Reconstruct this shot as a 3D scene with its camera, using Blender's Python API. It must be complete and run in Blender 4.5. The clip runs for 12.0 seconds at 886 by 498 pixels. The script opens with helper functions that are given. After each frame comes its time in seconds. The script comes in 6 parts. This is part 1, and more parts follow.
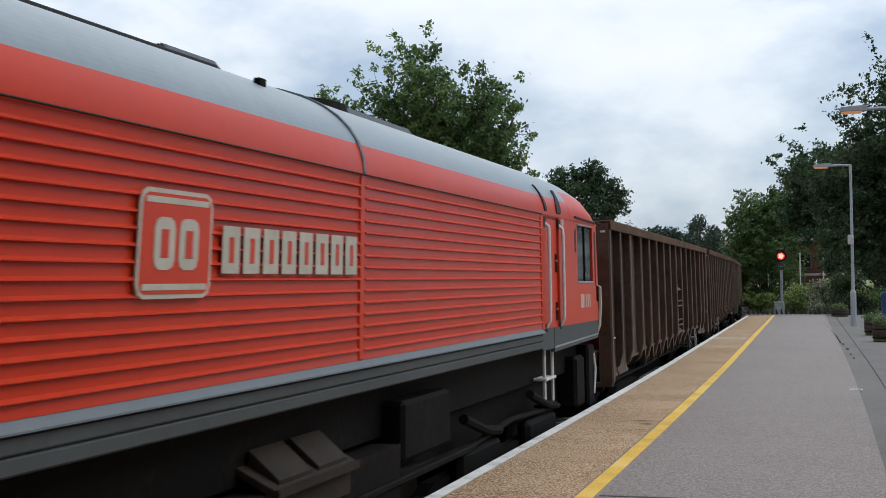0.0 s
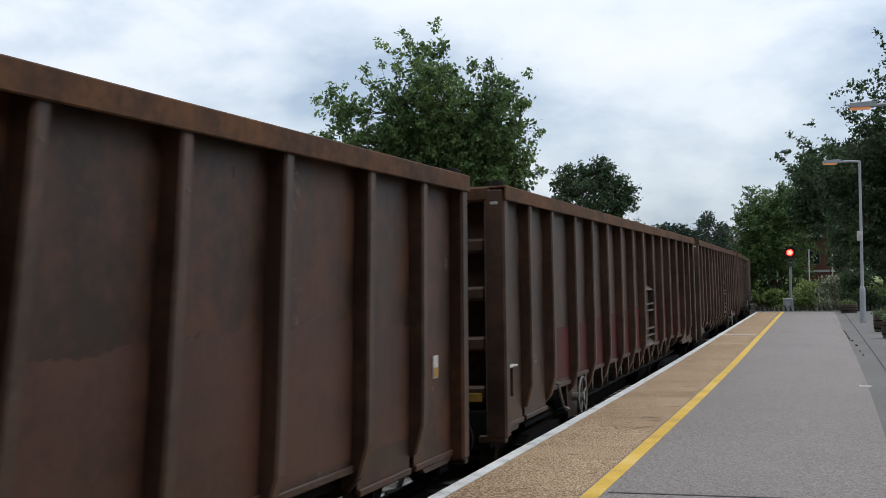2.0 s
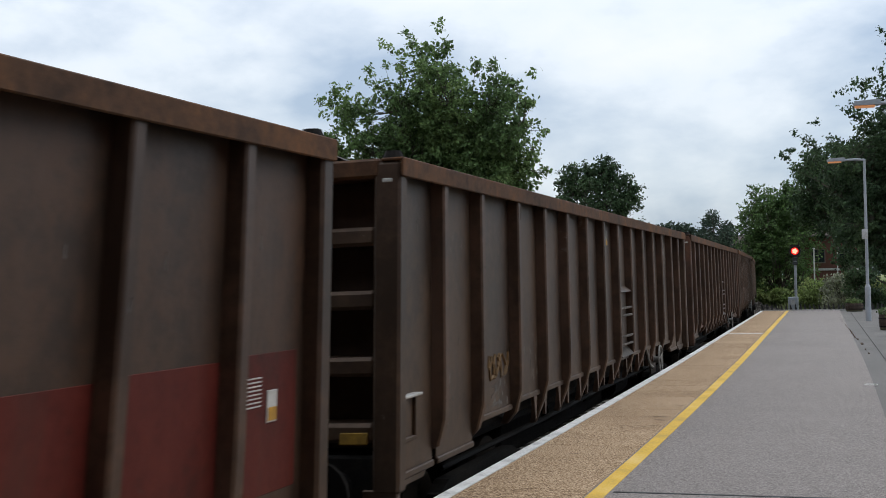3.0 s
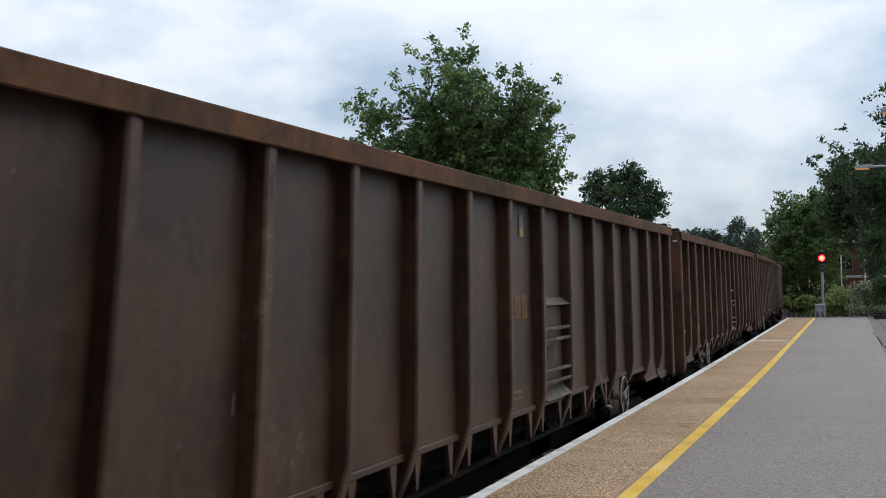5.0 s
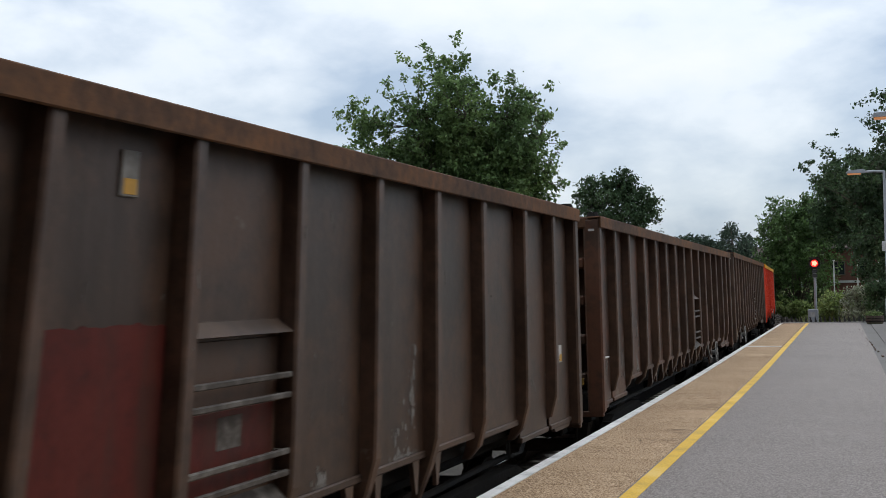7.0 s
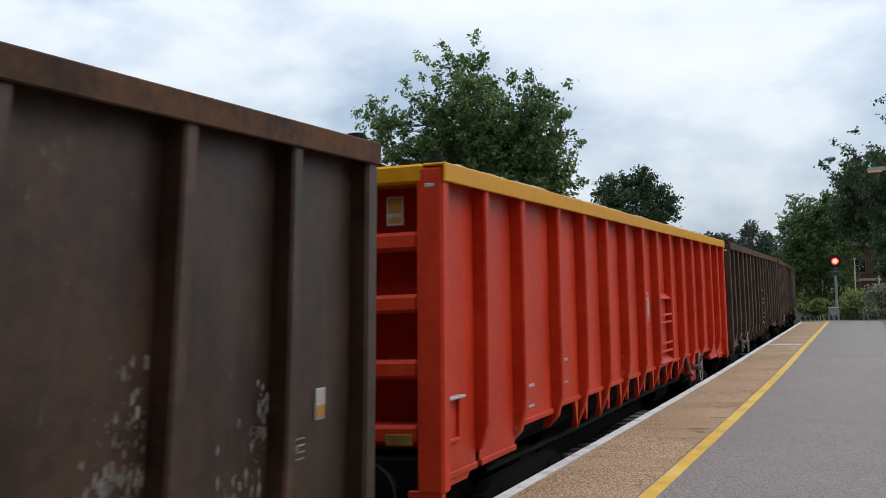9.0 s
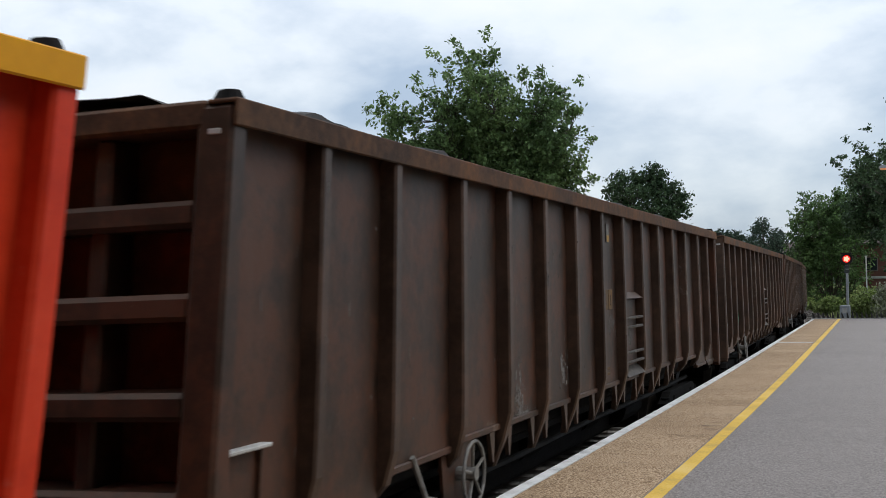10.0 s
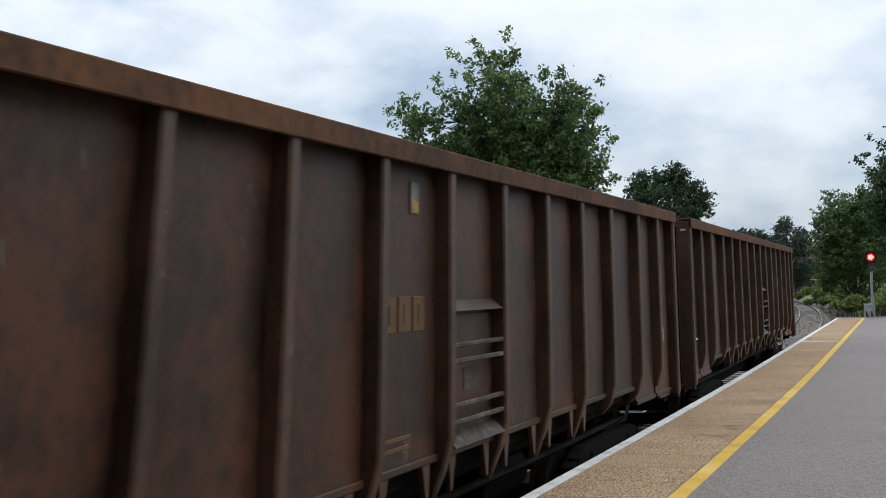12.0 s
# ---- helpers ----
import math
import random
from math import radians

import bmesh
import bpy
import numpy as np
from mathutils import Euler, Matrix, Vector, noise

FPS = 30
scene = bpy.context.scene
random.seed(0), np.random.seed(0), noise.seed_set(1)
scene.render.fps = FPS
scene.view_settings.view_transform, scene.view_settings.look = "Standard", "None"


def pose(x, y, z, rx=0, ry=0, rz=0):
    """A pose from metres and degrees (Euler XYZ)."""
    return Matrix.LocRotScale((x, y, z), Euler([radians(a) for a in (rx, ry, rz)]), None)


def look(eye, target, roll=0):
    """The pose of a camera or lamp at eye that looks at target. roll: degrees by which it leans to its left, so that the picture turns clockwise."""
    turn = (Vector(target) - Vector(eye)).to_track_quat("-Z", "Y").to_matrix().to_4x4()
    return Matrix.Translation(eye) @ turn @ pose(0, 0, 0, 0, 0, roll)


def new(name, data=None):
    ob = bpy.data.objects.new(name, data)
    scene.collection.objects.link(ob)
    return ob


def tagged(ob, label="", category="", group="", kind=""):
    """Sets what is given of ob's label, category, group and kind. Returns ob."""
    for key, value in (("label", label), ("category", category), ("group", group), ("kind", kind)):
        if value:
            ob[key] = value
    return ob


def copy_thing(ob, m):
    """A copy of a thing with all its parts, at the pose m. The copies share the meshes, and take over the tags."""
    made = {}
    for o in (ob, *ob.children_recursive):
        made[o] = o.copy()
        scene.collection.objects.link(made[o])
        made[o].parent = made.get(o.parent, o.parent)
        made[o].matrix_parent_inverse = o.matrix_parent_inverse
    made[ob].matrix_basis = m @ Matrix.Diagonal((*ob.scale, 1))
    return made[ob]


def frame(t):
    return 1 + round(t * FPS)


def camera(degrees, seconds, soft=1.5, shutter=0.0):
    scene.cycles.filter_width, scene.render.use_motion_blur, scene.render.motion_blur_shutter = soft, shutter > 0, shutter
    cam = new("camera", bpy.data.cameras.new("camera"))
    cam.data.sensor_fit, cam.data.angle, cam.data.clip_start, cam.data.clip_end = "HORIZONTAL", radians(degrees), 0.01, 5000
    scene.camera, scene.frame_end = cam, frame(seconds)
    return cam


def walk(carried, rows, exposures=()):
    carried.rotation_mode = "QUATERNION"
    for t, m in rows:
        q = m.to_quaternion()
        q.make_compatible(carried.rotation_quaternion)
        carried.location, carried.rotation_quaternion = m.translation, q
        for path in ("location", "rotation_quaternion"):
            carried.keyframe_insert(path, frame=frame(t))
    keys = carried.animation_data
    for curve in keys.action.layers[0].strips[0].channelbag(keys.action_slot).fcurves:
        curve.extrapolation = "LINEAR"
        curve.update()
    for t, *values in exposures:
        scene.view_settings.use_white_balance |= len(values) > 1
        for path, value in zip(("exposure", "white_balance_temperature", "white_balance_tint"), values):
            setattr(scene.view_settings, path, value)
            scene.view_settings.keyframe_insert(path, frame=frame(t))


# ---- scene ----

cam = camera(40.0, 12.0, soft=0.9, shutter=0.58)
# a phone's sensor, read row by row from the top
scene.cycles.rolling_shutter_type, scene.cycles.rolling_shutter_duration = "TOP", 0.09
walk(cam, [
    (0, pose(0, 0, 1.5, 91.61, 0.73, 18.08)),
    (0.5, pose(0, 0, 1.5, 91.55, 0.52, 18.19)),
    (1, pose(0, 0, 1.5, 91.51, 0.70, 18.27)),
    (1.5, pose(0, 0, 1.5, 91.50, 0.69, 18.37)),
    (2, pose(0, 0, 1.5, 91.47, 0.80, 18.47)),
    (2.5, pose(0, 0, 1.5, 91.49, 0.76, 18.55)),
    (3, pose(0, 0, 1.5, 91.48, 1.05, 18.69)),
    (5, pose(0, 0, 1.5, 91.75, 0.78, 19.85)),
    (5.5, pose(0, 0, 1.5, 91.59, 1.89, 19.86)),
    (6, pose(0, 0, 1.5, 91.65, 2.52, 19.51)),
    (6.5, pose(0, 0, 1.5, 92.07, 1.32, 19.34)),
    (7, pose(0, 0, 1.5, 92.10, 1.13, 19.54)),
    (9, pose(0, 0, 1.5, 92.06, 1.24, 20.43)),
    (9.5, pose(0, 0, 1.5, 92.02, 1.05, 20.65)),
    (10, pose(0, 0, 1.5, 91.89, 1.01, 20.91)),
    (10.5, pose(0, 0, 1.5, 91.79, 1.04, 21.17)),
    (11, pose(0, 0, 1.5, 91.95, 1.05, 21.95)),
    (11.5, pose(0, 0, 1.5, 92.02, 0.95, 22.06)),
    (12, pose(0, 0, 1.5, 91.95, 1.33, 21.94)),
])

# ---------------------------------------------------------------- light
SUN_ELEVATION, SUN_AZIMUTH = 50, 70
world = bpy.data.worlds.new("overcast_sky")
scene.world = world
world.use_nodes = True


def node(tree, kind, **values):
    n = tree.nodes.new(kind)
    for key, value in values.items():
        n.inputs[key.replace("_", " ")].default_value = value
    return n


def make_sky():
    t = world.node_tree
    t.nodes.clear()
    out = t.nodes.new("ShaderNodeOutputWorld")
    sky = t.nodes.new("ShaderNodeTexSky")
    sky.sky_type, sky.sun_disc = "NISHITA", False
    sky.sun_elevation, sky.sun_rotation = radians(SUN_ELEVATION), radians(SUN_AZIMUTH)
    blue = t.nodes.new("ShaderNodeBackground")
    blue.inputs["Strength"].default_value = 0.03
    t.links.new(sky.outputs[0], blue.inputs[0])
    where = t.nodes.new("ShaderNodeTexCoord")
    stretch = t.nodes.new("ShaderNodeMapping")
    stretch.inputs["Scale"].default_value = (1.8, 1.8, 3.6)
    stretch.inputs["Location"].default_value = (3.1, 0.4, 0.25)
    t.links.new(where.outputs["Generated"], stretch.inputs["Vector"])
    big = node(t, "ShaderNodeTexNoise", Scale=2.3, Detail=8.0, Roughness=0.5, Distortion=0.1)
    t.links.new(stretch.outputs[0], big.inputs["Vector"])
    ramp = t.nodes.new("ShaderNodeValToRGB")
    r = ramp.color_ramp
    r.elements[0].position, r.elements[0].color = 0.40, (0.40, 0.49, 0.62, 1)
    r.elements[1].position, r.elements[1].color = 0.68, (0.87, 0.89, 0.92, 1)
    for at, shade in ((0.49, (0.60, 0.672, 0.765, 1)), (0.58, (0.79, 0.84, 0.895, 1))):
        e = r.elements.new(at)
        e.color = shade
    wisps = node(t, "ShaderNodeTexNoise", Scale=7.5, Detail=6.0, Roughness=0.55, Distortion=0.3)
    t.links.new(stretch.outputs[0], wisps.inputs["Vector"])
    axes = t.nodes.new("ShaderNodeSeparateXYZ")
    t.links.new(where.outputs["Generated"], axes.inputs[0])
    # the cloud is thinner, and so whiter, across the line
    thin = t.nodes.new("ShaderNodeMath")
    thin.operation = "MULTIPLY_ADD"
    thin.inputs[1].default_value = -0.15
    t.links.new(axes.outputs["X"], thin.inputs[0])
    t.links.new(big.outputs["Fac"], thin.inputs[2])
    fine = t.nodes.new("ShaderNodeMath")
    fine.operation = "MULTIPLY_ADD"
    fine.inputs[1].default_value = 0.16
    t.links.new(wisps.outputs["Fac"], fine.inputs[0])
    t.links.new(thin.outputs[0], fine.inputs[2])
    level = t.nodes.new("ShaderNodeMath")
    level.operation, level.inputs[1].default_value = "SUBTRACT", 0.090
    t.links.new(fine.outputs[0], level.inputs[0])
    t.links.new(level.outputs[0], ramp.inputs[0])
    cloud = t.nodes.new("ShaderNodeBackground")
    # an overcast sky is brighter overhead than at the horizon
    rise = t.nodes.new("ShaderNodeMapRange")
    rise.inputs["From Min"].default_value, rise.inputs["From Max"].default_value = 0.0, 1.0
    rise.inputs["To Min"].default_value, rise.inputs["To Max"].default_value = 0.79, 1.82
    t.links.new(axes.outputs["Z"], rise.inputs["Value"])
    t.links.new(rise.outputs[0], cloud.inputs["Strength"])
    t.links.new(ramp.outputs[0], cloud.inputs[0])
    both = t.nodes.new("ShaderNodeAddShader")
    t.links.new(blue.outputs[0], both.inputs[0])
    t.links.new(cloud.outputs[0], both.inputs[1])
    t.links.new(both.outputs[0], out.inputs[0])


make_sky()
sun = new("sun", bpy.data.lights.new("sun", "SUN"))
sun.data.energy, sun.data.angle, sun.data.color = 1.3, radians(40), (1.0, 0.97, 0.92)
a, e = radians(SUN_AZIMUTH), radians(SUN_ELEVATION)
sun.matrix_world = look((60 * math.sin(a) * math.cos(e), 60 * math.cos(a) * math.cos(e), 60 * math.sin(e)), (0, 0, 0))

# ---------------------------------------------------------------- materials


def material(name, colors, rough=0.7, grain=12.0, stain=0.8, bump=0.15, metal=0.0, streak=0.0, streak_color=(0.2, 0.1, 0.05), spec=0.4, island=0.0, chips=0.0, chip_color=(0.3, 0.28, 0.25), share=0.6, tight=1.0, sheen=(1.0, 1.0, 1.0)):
    """A surface of two or three colours, mixed by stains and by grain, with fine relief and, if asked, streaks that run down it."""
    m = bpy.data.materials.new(name)
    m.use_nodes = True
    t = m.node_tree
    p = t.nodes["Principled BSDF"]
    where, info, shift = t.nodes.new("ShaderNodeTexCoord"), t.nodes.new("ShaderNodeObjectInfo"), t.nodes.new("ShaderNodeVectorMath")
    shift.operation = "MULTIPLY_ADD"
    t.links.new(info.outputs["Random"], shift.inputs[0])
    shift.inputs[1].default_value = (37.0, 53.0, 41.0)
    t.links.new(where.outputs["Object"], shift.inputs[2])
    place = shift.outputs[0]
    wide = node(t, "ShaderNodeTexNoise", Scale=stain, Detail=6.0, Roughness=0.62)
    fine = node(t, "ShaderNodeTexNoise", Scale=grain, Detail=5.0, Roughness=0.7)
    for n in (wide, fine):
        t.links.new(place, n.inputs["Vector"])
    mix = t.nodes.new("ShaderNodeMath")
    mix.operation = "MULTIPLY_ADD"
    mix.inputs[1].default_value = 1 - share
    t.links.new(fine.outputs["Fac"], mix.inputs[0])
    half = t.nodes.new("ShaderNodeMath")
    half.operation, half.inputs[1].default_value = "MULTIPLY", share
    t.links.new(wide.outputs["Fac"], half.inputs[0])
    t.links.new(half.outputs[0], mix.inputs[2])
    ramp = t.nodes.new("ShaderNodeValToRGB")
    t.links.new(mix.outputs[0], ramp.inputs[0])
    r = ramp.color_ramp
    steps = [0.5 - 0.16 * tight, 0.5 + 0.16 * tight] if len(colors) == 2 else [0.5 - 0.16 * tight, 0.5, 0.5 + 0.16 * tight]
    while len(r.elements) < len(colors):
        r.elements.new(0.5)
    for el, pos, col in zip(r.elements, steps, colors):
        el.position, el.color = pos, (*col, 1)
    color = ramp.outputs[0]
    if streak:
        tall = t.nodes.new("ShaderNodeMapping")
        tall.inputs["Scale"].default_value = (2.4, 2.4, 0.35)
        t.links.new(place, tall.inputs["Vector"])
        run = node(t, "ShaderNodeTexNoise", Scale=1.6, Detail=5.0, Roughness=0.65)
        t.links.new(tall.outputs[0], run.inputs["Vector"])
        edge = t.nodes.new("ShaderNodeMapRange")
        edge.inputs["From Min"].default_value, edge.inputs["From Max"].default_value = 0.5, 0.72
        edge.inputs["To Max"].default_value = streak
        t.links.new(run.outputs["Fac"], edge.inputs["Value"])
        blend = t.nodes.new("ShaderNodeMix")
        blend.data_type = "RGBA"
        t.links.new(edge.outputs[0], blend.inputs["Factor"])
        t.links.new(color, blend.inputs[6])
        blend.inputs[7].default_value = (*streak_color, 1)
        color = blend.outputs[2]
    if chips:
        spots = node(t, "ShaderNodeTexNoise", Scale=7.0, Detail=6.0, Roughness=0.75)
        t.links.new(place, spots.inputs["Vector"])
        area = node(t, "ShaderNodeTexNoise", Scale=0.55, Detail=2.0)
        t.links.new(place, area.inputs["Vector"])
        both = t.nodes.new("ShaderNodeMath")
        both.operation = "ADD"
        t.links.new(spots.outputs["Fac"], both.inputs[0])
        t.links.new(area.outputs["Fac"], both.inputs[1])
        cut = t.nodes.new("ShaderNodeMapRange")
        cut.inputs["From Min"].default_value, cut.inputs["From Max"].default_value = 1.30 - chips * 0.1, 1.42 - chips * 0.1
        t.links.new(both.outputs[0], cut.inputs["Value"])
        over = t.nodes.new("ShaderNodeMix")
        over.data_type = "RGBA"
        t.links.new(cut.outputs[0], over.inputs["Factor"])
        t.links.new(color, over.inputs[6])
        over.inputs[7].default_value = (*chip_color, 1)
        color = over.outputs[2]
    if island:
        geo = t.nodes.new("ShaderNodeNewGeometry")
        tone = t.nodes.new("ShaderNodeMapRange")
        tone.inputs["To Min"].default_value, tone.inputs["To Max"].default_value = 1 - island, 1 + island
        t.links.new(geo.outputs["Random Per Island"], tone.inputs["Value"])
        hsv = t.nodes.new("ShaderNodeHueSaturation")
        t.links.new(tone.outputs[0], hsv.inputs["Value"])
        t.links.new(color, hsv.inputs["Color"])
        color = hsv.outputs[0]
    t.links.new(color, p.inputs["Base Color"])
    p.inputs["Metallic"].default_value = metal
    p.inputs["Specular IOR Level"].default_value = spec
    p.inputs["Specular Tint"].default_value = (*sheen, 1)
    gloss = t.nodes.new("ShaderNodeMapRange")
    gloss.inputs["To Min"].default_value, gloss.inputs["To Max"].default_value = max(rough - 0.12, 0.05), min(rough + 0.12, 1)
    t.links.new(wide.outputs["Fac"], gloss.inputs["Value"])
    t.links.new(gloss.outputs[0], p.inputs["Roughness"])
    if bump:
        b = node(t, "ShaderNodeBump", Strength=bump, Distance=0.02)
        t.links.new(fine.outputs["Fac"], b.inputs["Height"])
        t.links.new(b.outputs[0], p.inputs["Normal"])
    return m


RUST = (0.085, 0.038, 0.022)
STEEL_DARK = material("grimy_dark_steel", [(0.0077, 0.0043, 0.0028), (0.0252, 0.0136, 0.0085), (0.0452, 0.0224, 0.0129)], 0.50, 9, 1.1, 0.12, streak=0.6, streak_color=(0.0492, 0.0319, 0.0237), tight=0.44, spec=0.85, sheen=(1.0, 0.74, 0.58), chips=0.5, chip_color=(0.095, 0.080, 0.064))
STEEL_GREY = material("grimy_grey_steel", [(0.0102, 0.0062, 0.0040), (0.0260, 0.0156, 0.0098), (0.0465, 0.0281, 0.0169)], 0.50, 9, 1.0, 0.12, streak=0.4, streak_color=(0.0574, 0.0395, 0.0296), tight=0.44, spec=0.85, sheen=(1.0, 0.74, 0.58), chips=1.0, chip_color=(0.15, 0.135, 0.115))
STEEL_RUSTY = material("rusty_brown_steel", [(0.0081, 0.0042, 0.0025), (0.0276, 0.0119, 0.0068), (0.0609, 0.0207, 0.0099)], 0.52, 8, 1.3, 0.14, streak=0.45, streak_color=(0.062, 0.034, 0.022), tight=0.44, spec=0.75, sheen=(1.0, 0.74, 0.58), chips=0.9, chip_color=(0.14, 0.11, 0.082))
STEEL_RIB = material("rust_toned_rib_steel", [(0.0152, 0.0086, 0.0059), (0.0357, 0.0205, 0.0135), (0.0624, 0.0331, 0.0211)], 0.50, 9, 1.1, 0.12, streak=0.5, streak_color=(0.0697, 0.0456, 0.0355), tight=0.44, spec=0.85, sheen=(1.0, 0.74, 0.58), chips=0.6, chip_color=(0.13, 0.11, 0.09))
RIM_RUST = material("rusted_rail_steel", [(0.040, 0.022, 0.013), (0.084, 0.043, 0.023), (0.145, 0.066, 0.028)], 0.75, 12, 1.3, 0.18, spec=0.18, tight=0.75)
WAGON_RED = material("red_wagon_paint", [(0.40, 0.023, 0.007), (0.53, 0.036, 0.009), (0.62, 0.054, 0.018)], 0.45, 10, 1.2, 0.04, streak=0.2, streak_color=(0.27, 0.04, 0.026), spec=0.22, chips=0.5, chip_color=(0.42, 0.25, 0.2))
WAGON_YELLOW = material("yellow_rail_paint", [(0.60, 0.27, 0.008), (0.70, 0.33, 0.011)], 0.45, 12, 1.5, 0.04, spec=0.15)
# Sooty iron; its colour also holds the shade beneath the train.
UNDER = material("sooty_shade_dark_underframe_iron", [(0.0024, 0.0021, 0.0018), (0.0052, 0.0045, 0.0038), (0.016, 0.0135, 0.011)], 0.75, 16, 2.0, 0.2, spec=0.10)
WHEEL_STEEL = material("worn_wheel_steel", [(0.02, 0.016, 0.013), (0.045, 0.036, 0.028)], 0.65, 20, 3.0, 0.1, metal=0.0, spec=0.1)
WHITE_PAINT = material("chipped_white_paint", [(0.28, 0.27, 0.25), (0.55, 0.54, 0.51)], 0.6, 30, 6.0, 0.1)
SIGN_YELLOW = material("yellow_sign_plate", [(0.26, 0.14, 0.02), (0.50, 0.27, 0.035)], 0.5, 30, 6.0, 0.0)
SIGN_BLACK = material("black_data_plate", [(0.02, 0.025, 0.025), (0.05, 0.055, 0.05)], 0.5, 30, 6.0, 0.0)
FADED_GOLD = material("faded_gold_paint", [(0.058, 0.036, 0.016), (0.18, 0.098, 0.030)], 0.7, 14, 4.0, 0.1)
OLD_RED = material("old_red_wagon_paint", [(0.0270, 0.0064, 0.0053), (0.0700, 0.0098, 0.0075), (0.0980, 0.0172, 0.0128)], 0.55, 10, 1.0, 0.1, streak=0.7, streak_color=(0.036, 0.022, 0.017), spec=0.3, sheen=(1.0, 0.74, 0.58), chips=0.6, chip_color=(0.07, 0.05, 0.04))
PALE_LOAD = material("pale_stone_load", [(0.30, 0.28, 0.24), (0.50, 0.47, 0.42)], 0.85, 12, 2.0, 0.3)
SCRAP = material("dark_stone_load", [(0.02, 0.02, 0.02), (0.06, 0.055, 0.05)], 0.85, 12, 2.0, 0.3)
LOCO_RED = material("red_locomotive_paint", [(0.52, 0.036, 0.011), (0.60, 0.049, 0.015)], 0.33, 8, 0.7, 0.02, streak=0.2, streak_color=(0.42, 0.038, 0.014), spec=0.22)
LOCO_GREY = material("grey_locomotive_paint", [(0.055, 0.063, 0.065), (0.08, 0.09, 0.092)], 0.55, 10, 1.0, 0.03, streak=0.3, streak_color=(0.06, 0.058, 0.052), spec=0.2)
LOCO_LEDGE = material("blue_grey_ledge_paint", [(0.10, 0.122, 0.132), (0.14, 0.165, 0.178)], 0.5, 10, 1.0, 0.03)
LOCO_ROOF = material("pale_grey_roof_paint", [(0.17, 0.215, 0.235), (0.24, 0.285, 0.30)], 0.34, 10, 1.0, 0.03, streak=0.3, streak_color=(0.15, 0.165, 0.165), spec=0.55)
DARK_RUBBER = material("black_rubber", [(0.010, 0.010, 0.010), (0.025, 0.025, 0.025)], 0.7, 20, 3.0, 0.05)
GRAB_WHITE = material("white_grab_rail_paint", [(0.55, 0.55, 0.54), (0.72, 0.72, 0.7)], 0.45, 20, 4.0, 0.02)
TARMAC = material("worn_grey_tarmac", [(0.124, 0.109, 0.099), (0.236, 0.210, 0.193), (0.365, 0.326, 0.300)], 0.9, 70, 0.5, 0.45, spec=0.1, share=0.10, tight=0.8)
PAVER = material("weathered_buff_paver", [(0.095, 0.058, 0.032), (0.350, 0.232, 0.135), (0.64, 0.48, 0.325)], 0.9, 60, 0.5, 0.5, spec=0.12, share=0.14, tight=0.62)
CONCRETE = material("pale_worn_concrete", [(0.19, 0.18, 0.165), (0.26, 0.245, 0.225), (0.32, 0.305, 0.28)], 0.85, 40, 0.8, 0.2)
# Worn paving grey, lowered in tone to carry the trees' shade.
PAVING = material("worn_grey_shaded_paving", [(0.10, 0.094, 0.087), (0.150, 0.141, 0.131), (0.205, 0.193, 0.18)], 0.9, 60, 0.8, 0.3, spec=0.15, share=0.3)
LINE_WHITE = material("worn_white_line_paint", [(0.34, 0.33, 0.31), (0.66, 0.65, 0.62), (0.76, 0.75, 0.73)], 0.7, 40, 4.0, 0.15)
LINE_YELLOW = material("worn_yellow_line_paint", [(0.36, 0.23, 0.06), (0.66, 0.40, 0.035), (0.74, 0.52, 0.16)], 0.7, 40, 1.6, 0.15)
CRACK = material("rust_stained_crack", [(0.03, 0.02, 0.014), (0.09, 0.05, 0.025)], 0.9, 30, 4.0, 0.2)
BALLAST = material("track_ballast_stone", [(0.045, 0.037, 0.029), (0.085, 0.071, 0.057), (0.14, 0.12, 0.10)], 0.9, 18, 0.5, 0.6)
RAIL = material("rail_steel", [(0.07, 0.045, 0.033), (0.12, 0.08, 0.06)], 0.5, 20, 2.0, 0.1, metal=0.3)
RAIL_TOP = material("polished_rail_head", [(0.42, 0.41, 0.40), (0.55, 0.54, 0.53)], 0.28, 20, 2.0, 0.02, metal=0.9)
SLEEPER = material("concrete_sleeper", [(0.16, 0.14, 0.12), (0.25, 0.22, 0.19)], 0.9, 25, 2.0, 0.2)
GRASS = material("rough_grass", [(0.07, 0.095, 0.025), (0.13, 0.155, 0.045), (0.22, 0.21, 0.085)], 0.9, 6, 0.25, 0.5, island=0.35)
EARTH = material("rough_ground", [(0.05, 0.055, 0.025), (0.09, 0.085, 0.045), (0.12, 0.105, 0.07)], 0.95, 4, 0.12, 0.5)
BARK = material("tree_bark", [(0.04, 0.032, 0.024), (0.09, 0.072, 0.055)], 0.9, 20, 2.5, 0.5)
GALVANISED = material("galvanised_post_paint", [(0.24, 0.255, 0.27), (0.34, 0.355, 0.37)], 0.5, 20, 2.0, 0.05, metal=0.1)
BRICK = material("red_brick", [(0.09, 0.035, 0.024), (0.14, 0.06, 0.042)], 0.9, 30, 1.0, 0.2)
ROOF_TILE = material("brown_roof_tile", [(0.10, 0.08, 0.07), (0.16, 0.13, 0.12)], 0.9, 14, 1.0, 0.2)
OAK = material("weathered_barrel_oak", [(0.03, 0.019, 0.013), (0.065, 0.042, 0.029)], 0.8, 24, 3.0, 0.2)
BLUE_PLASTIC = material("blue_painted_metal", [(0.010, 0.033, 0.095), (0.017, 0.050, 0.13)], 0.5, 10, 1.0, 0.05)
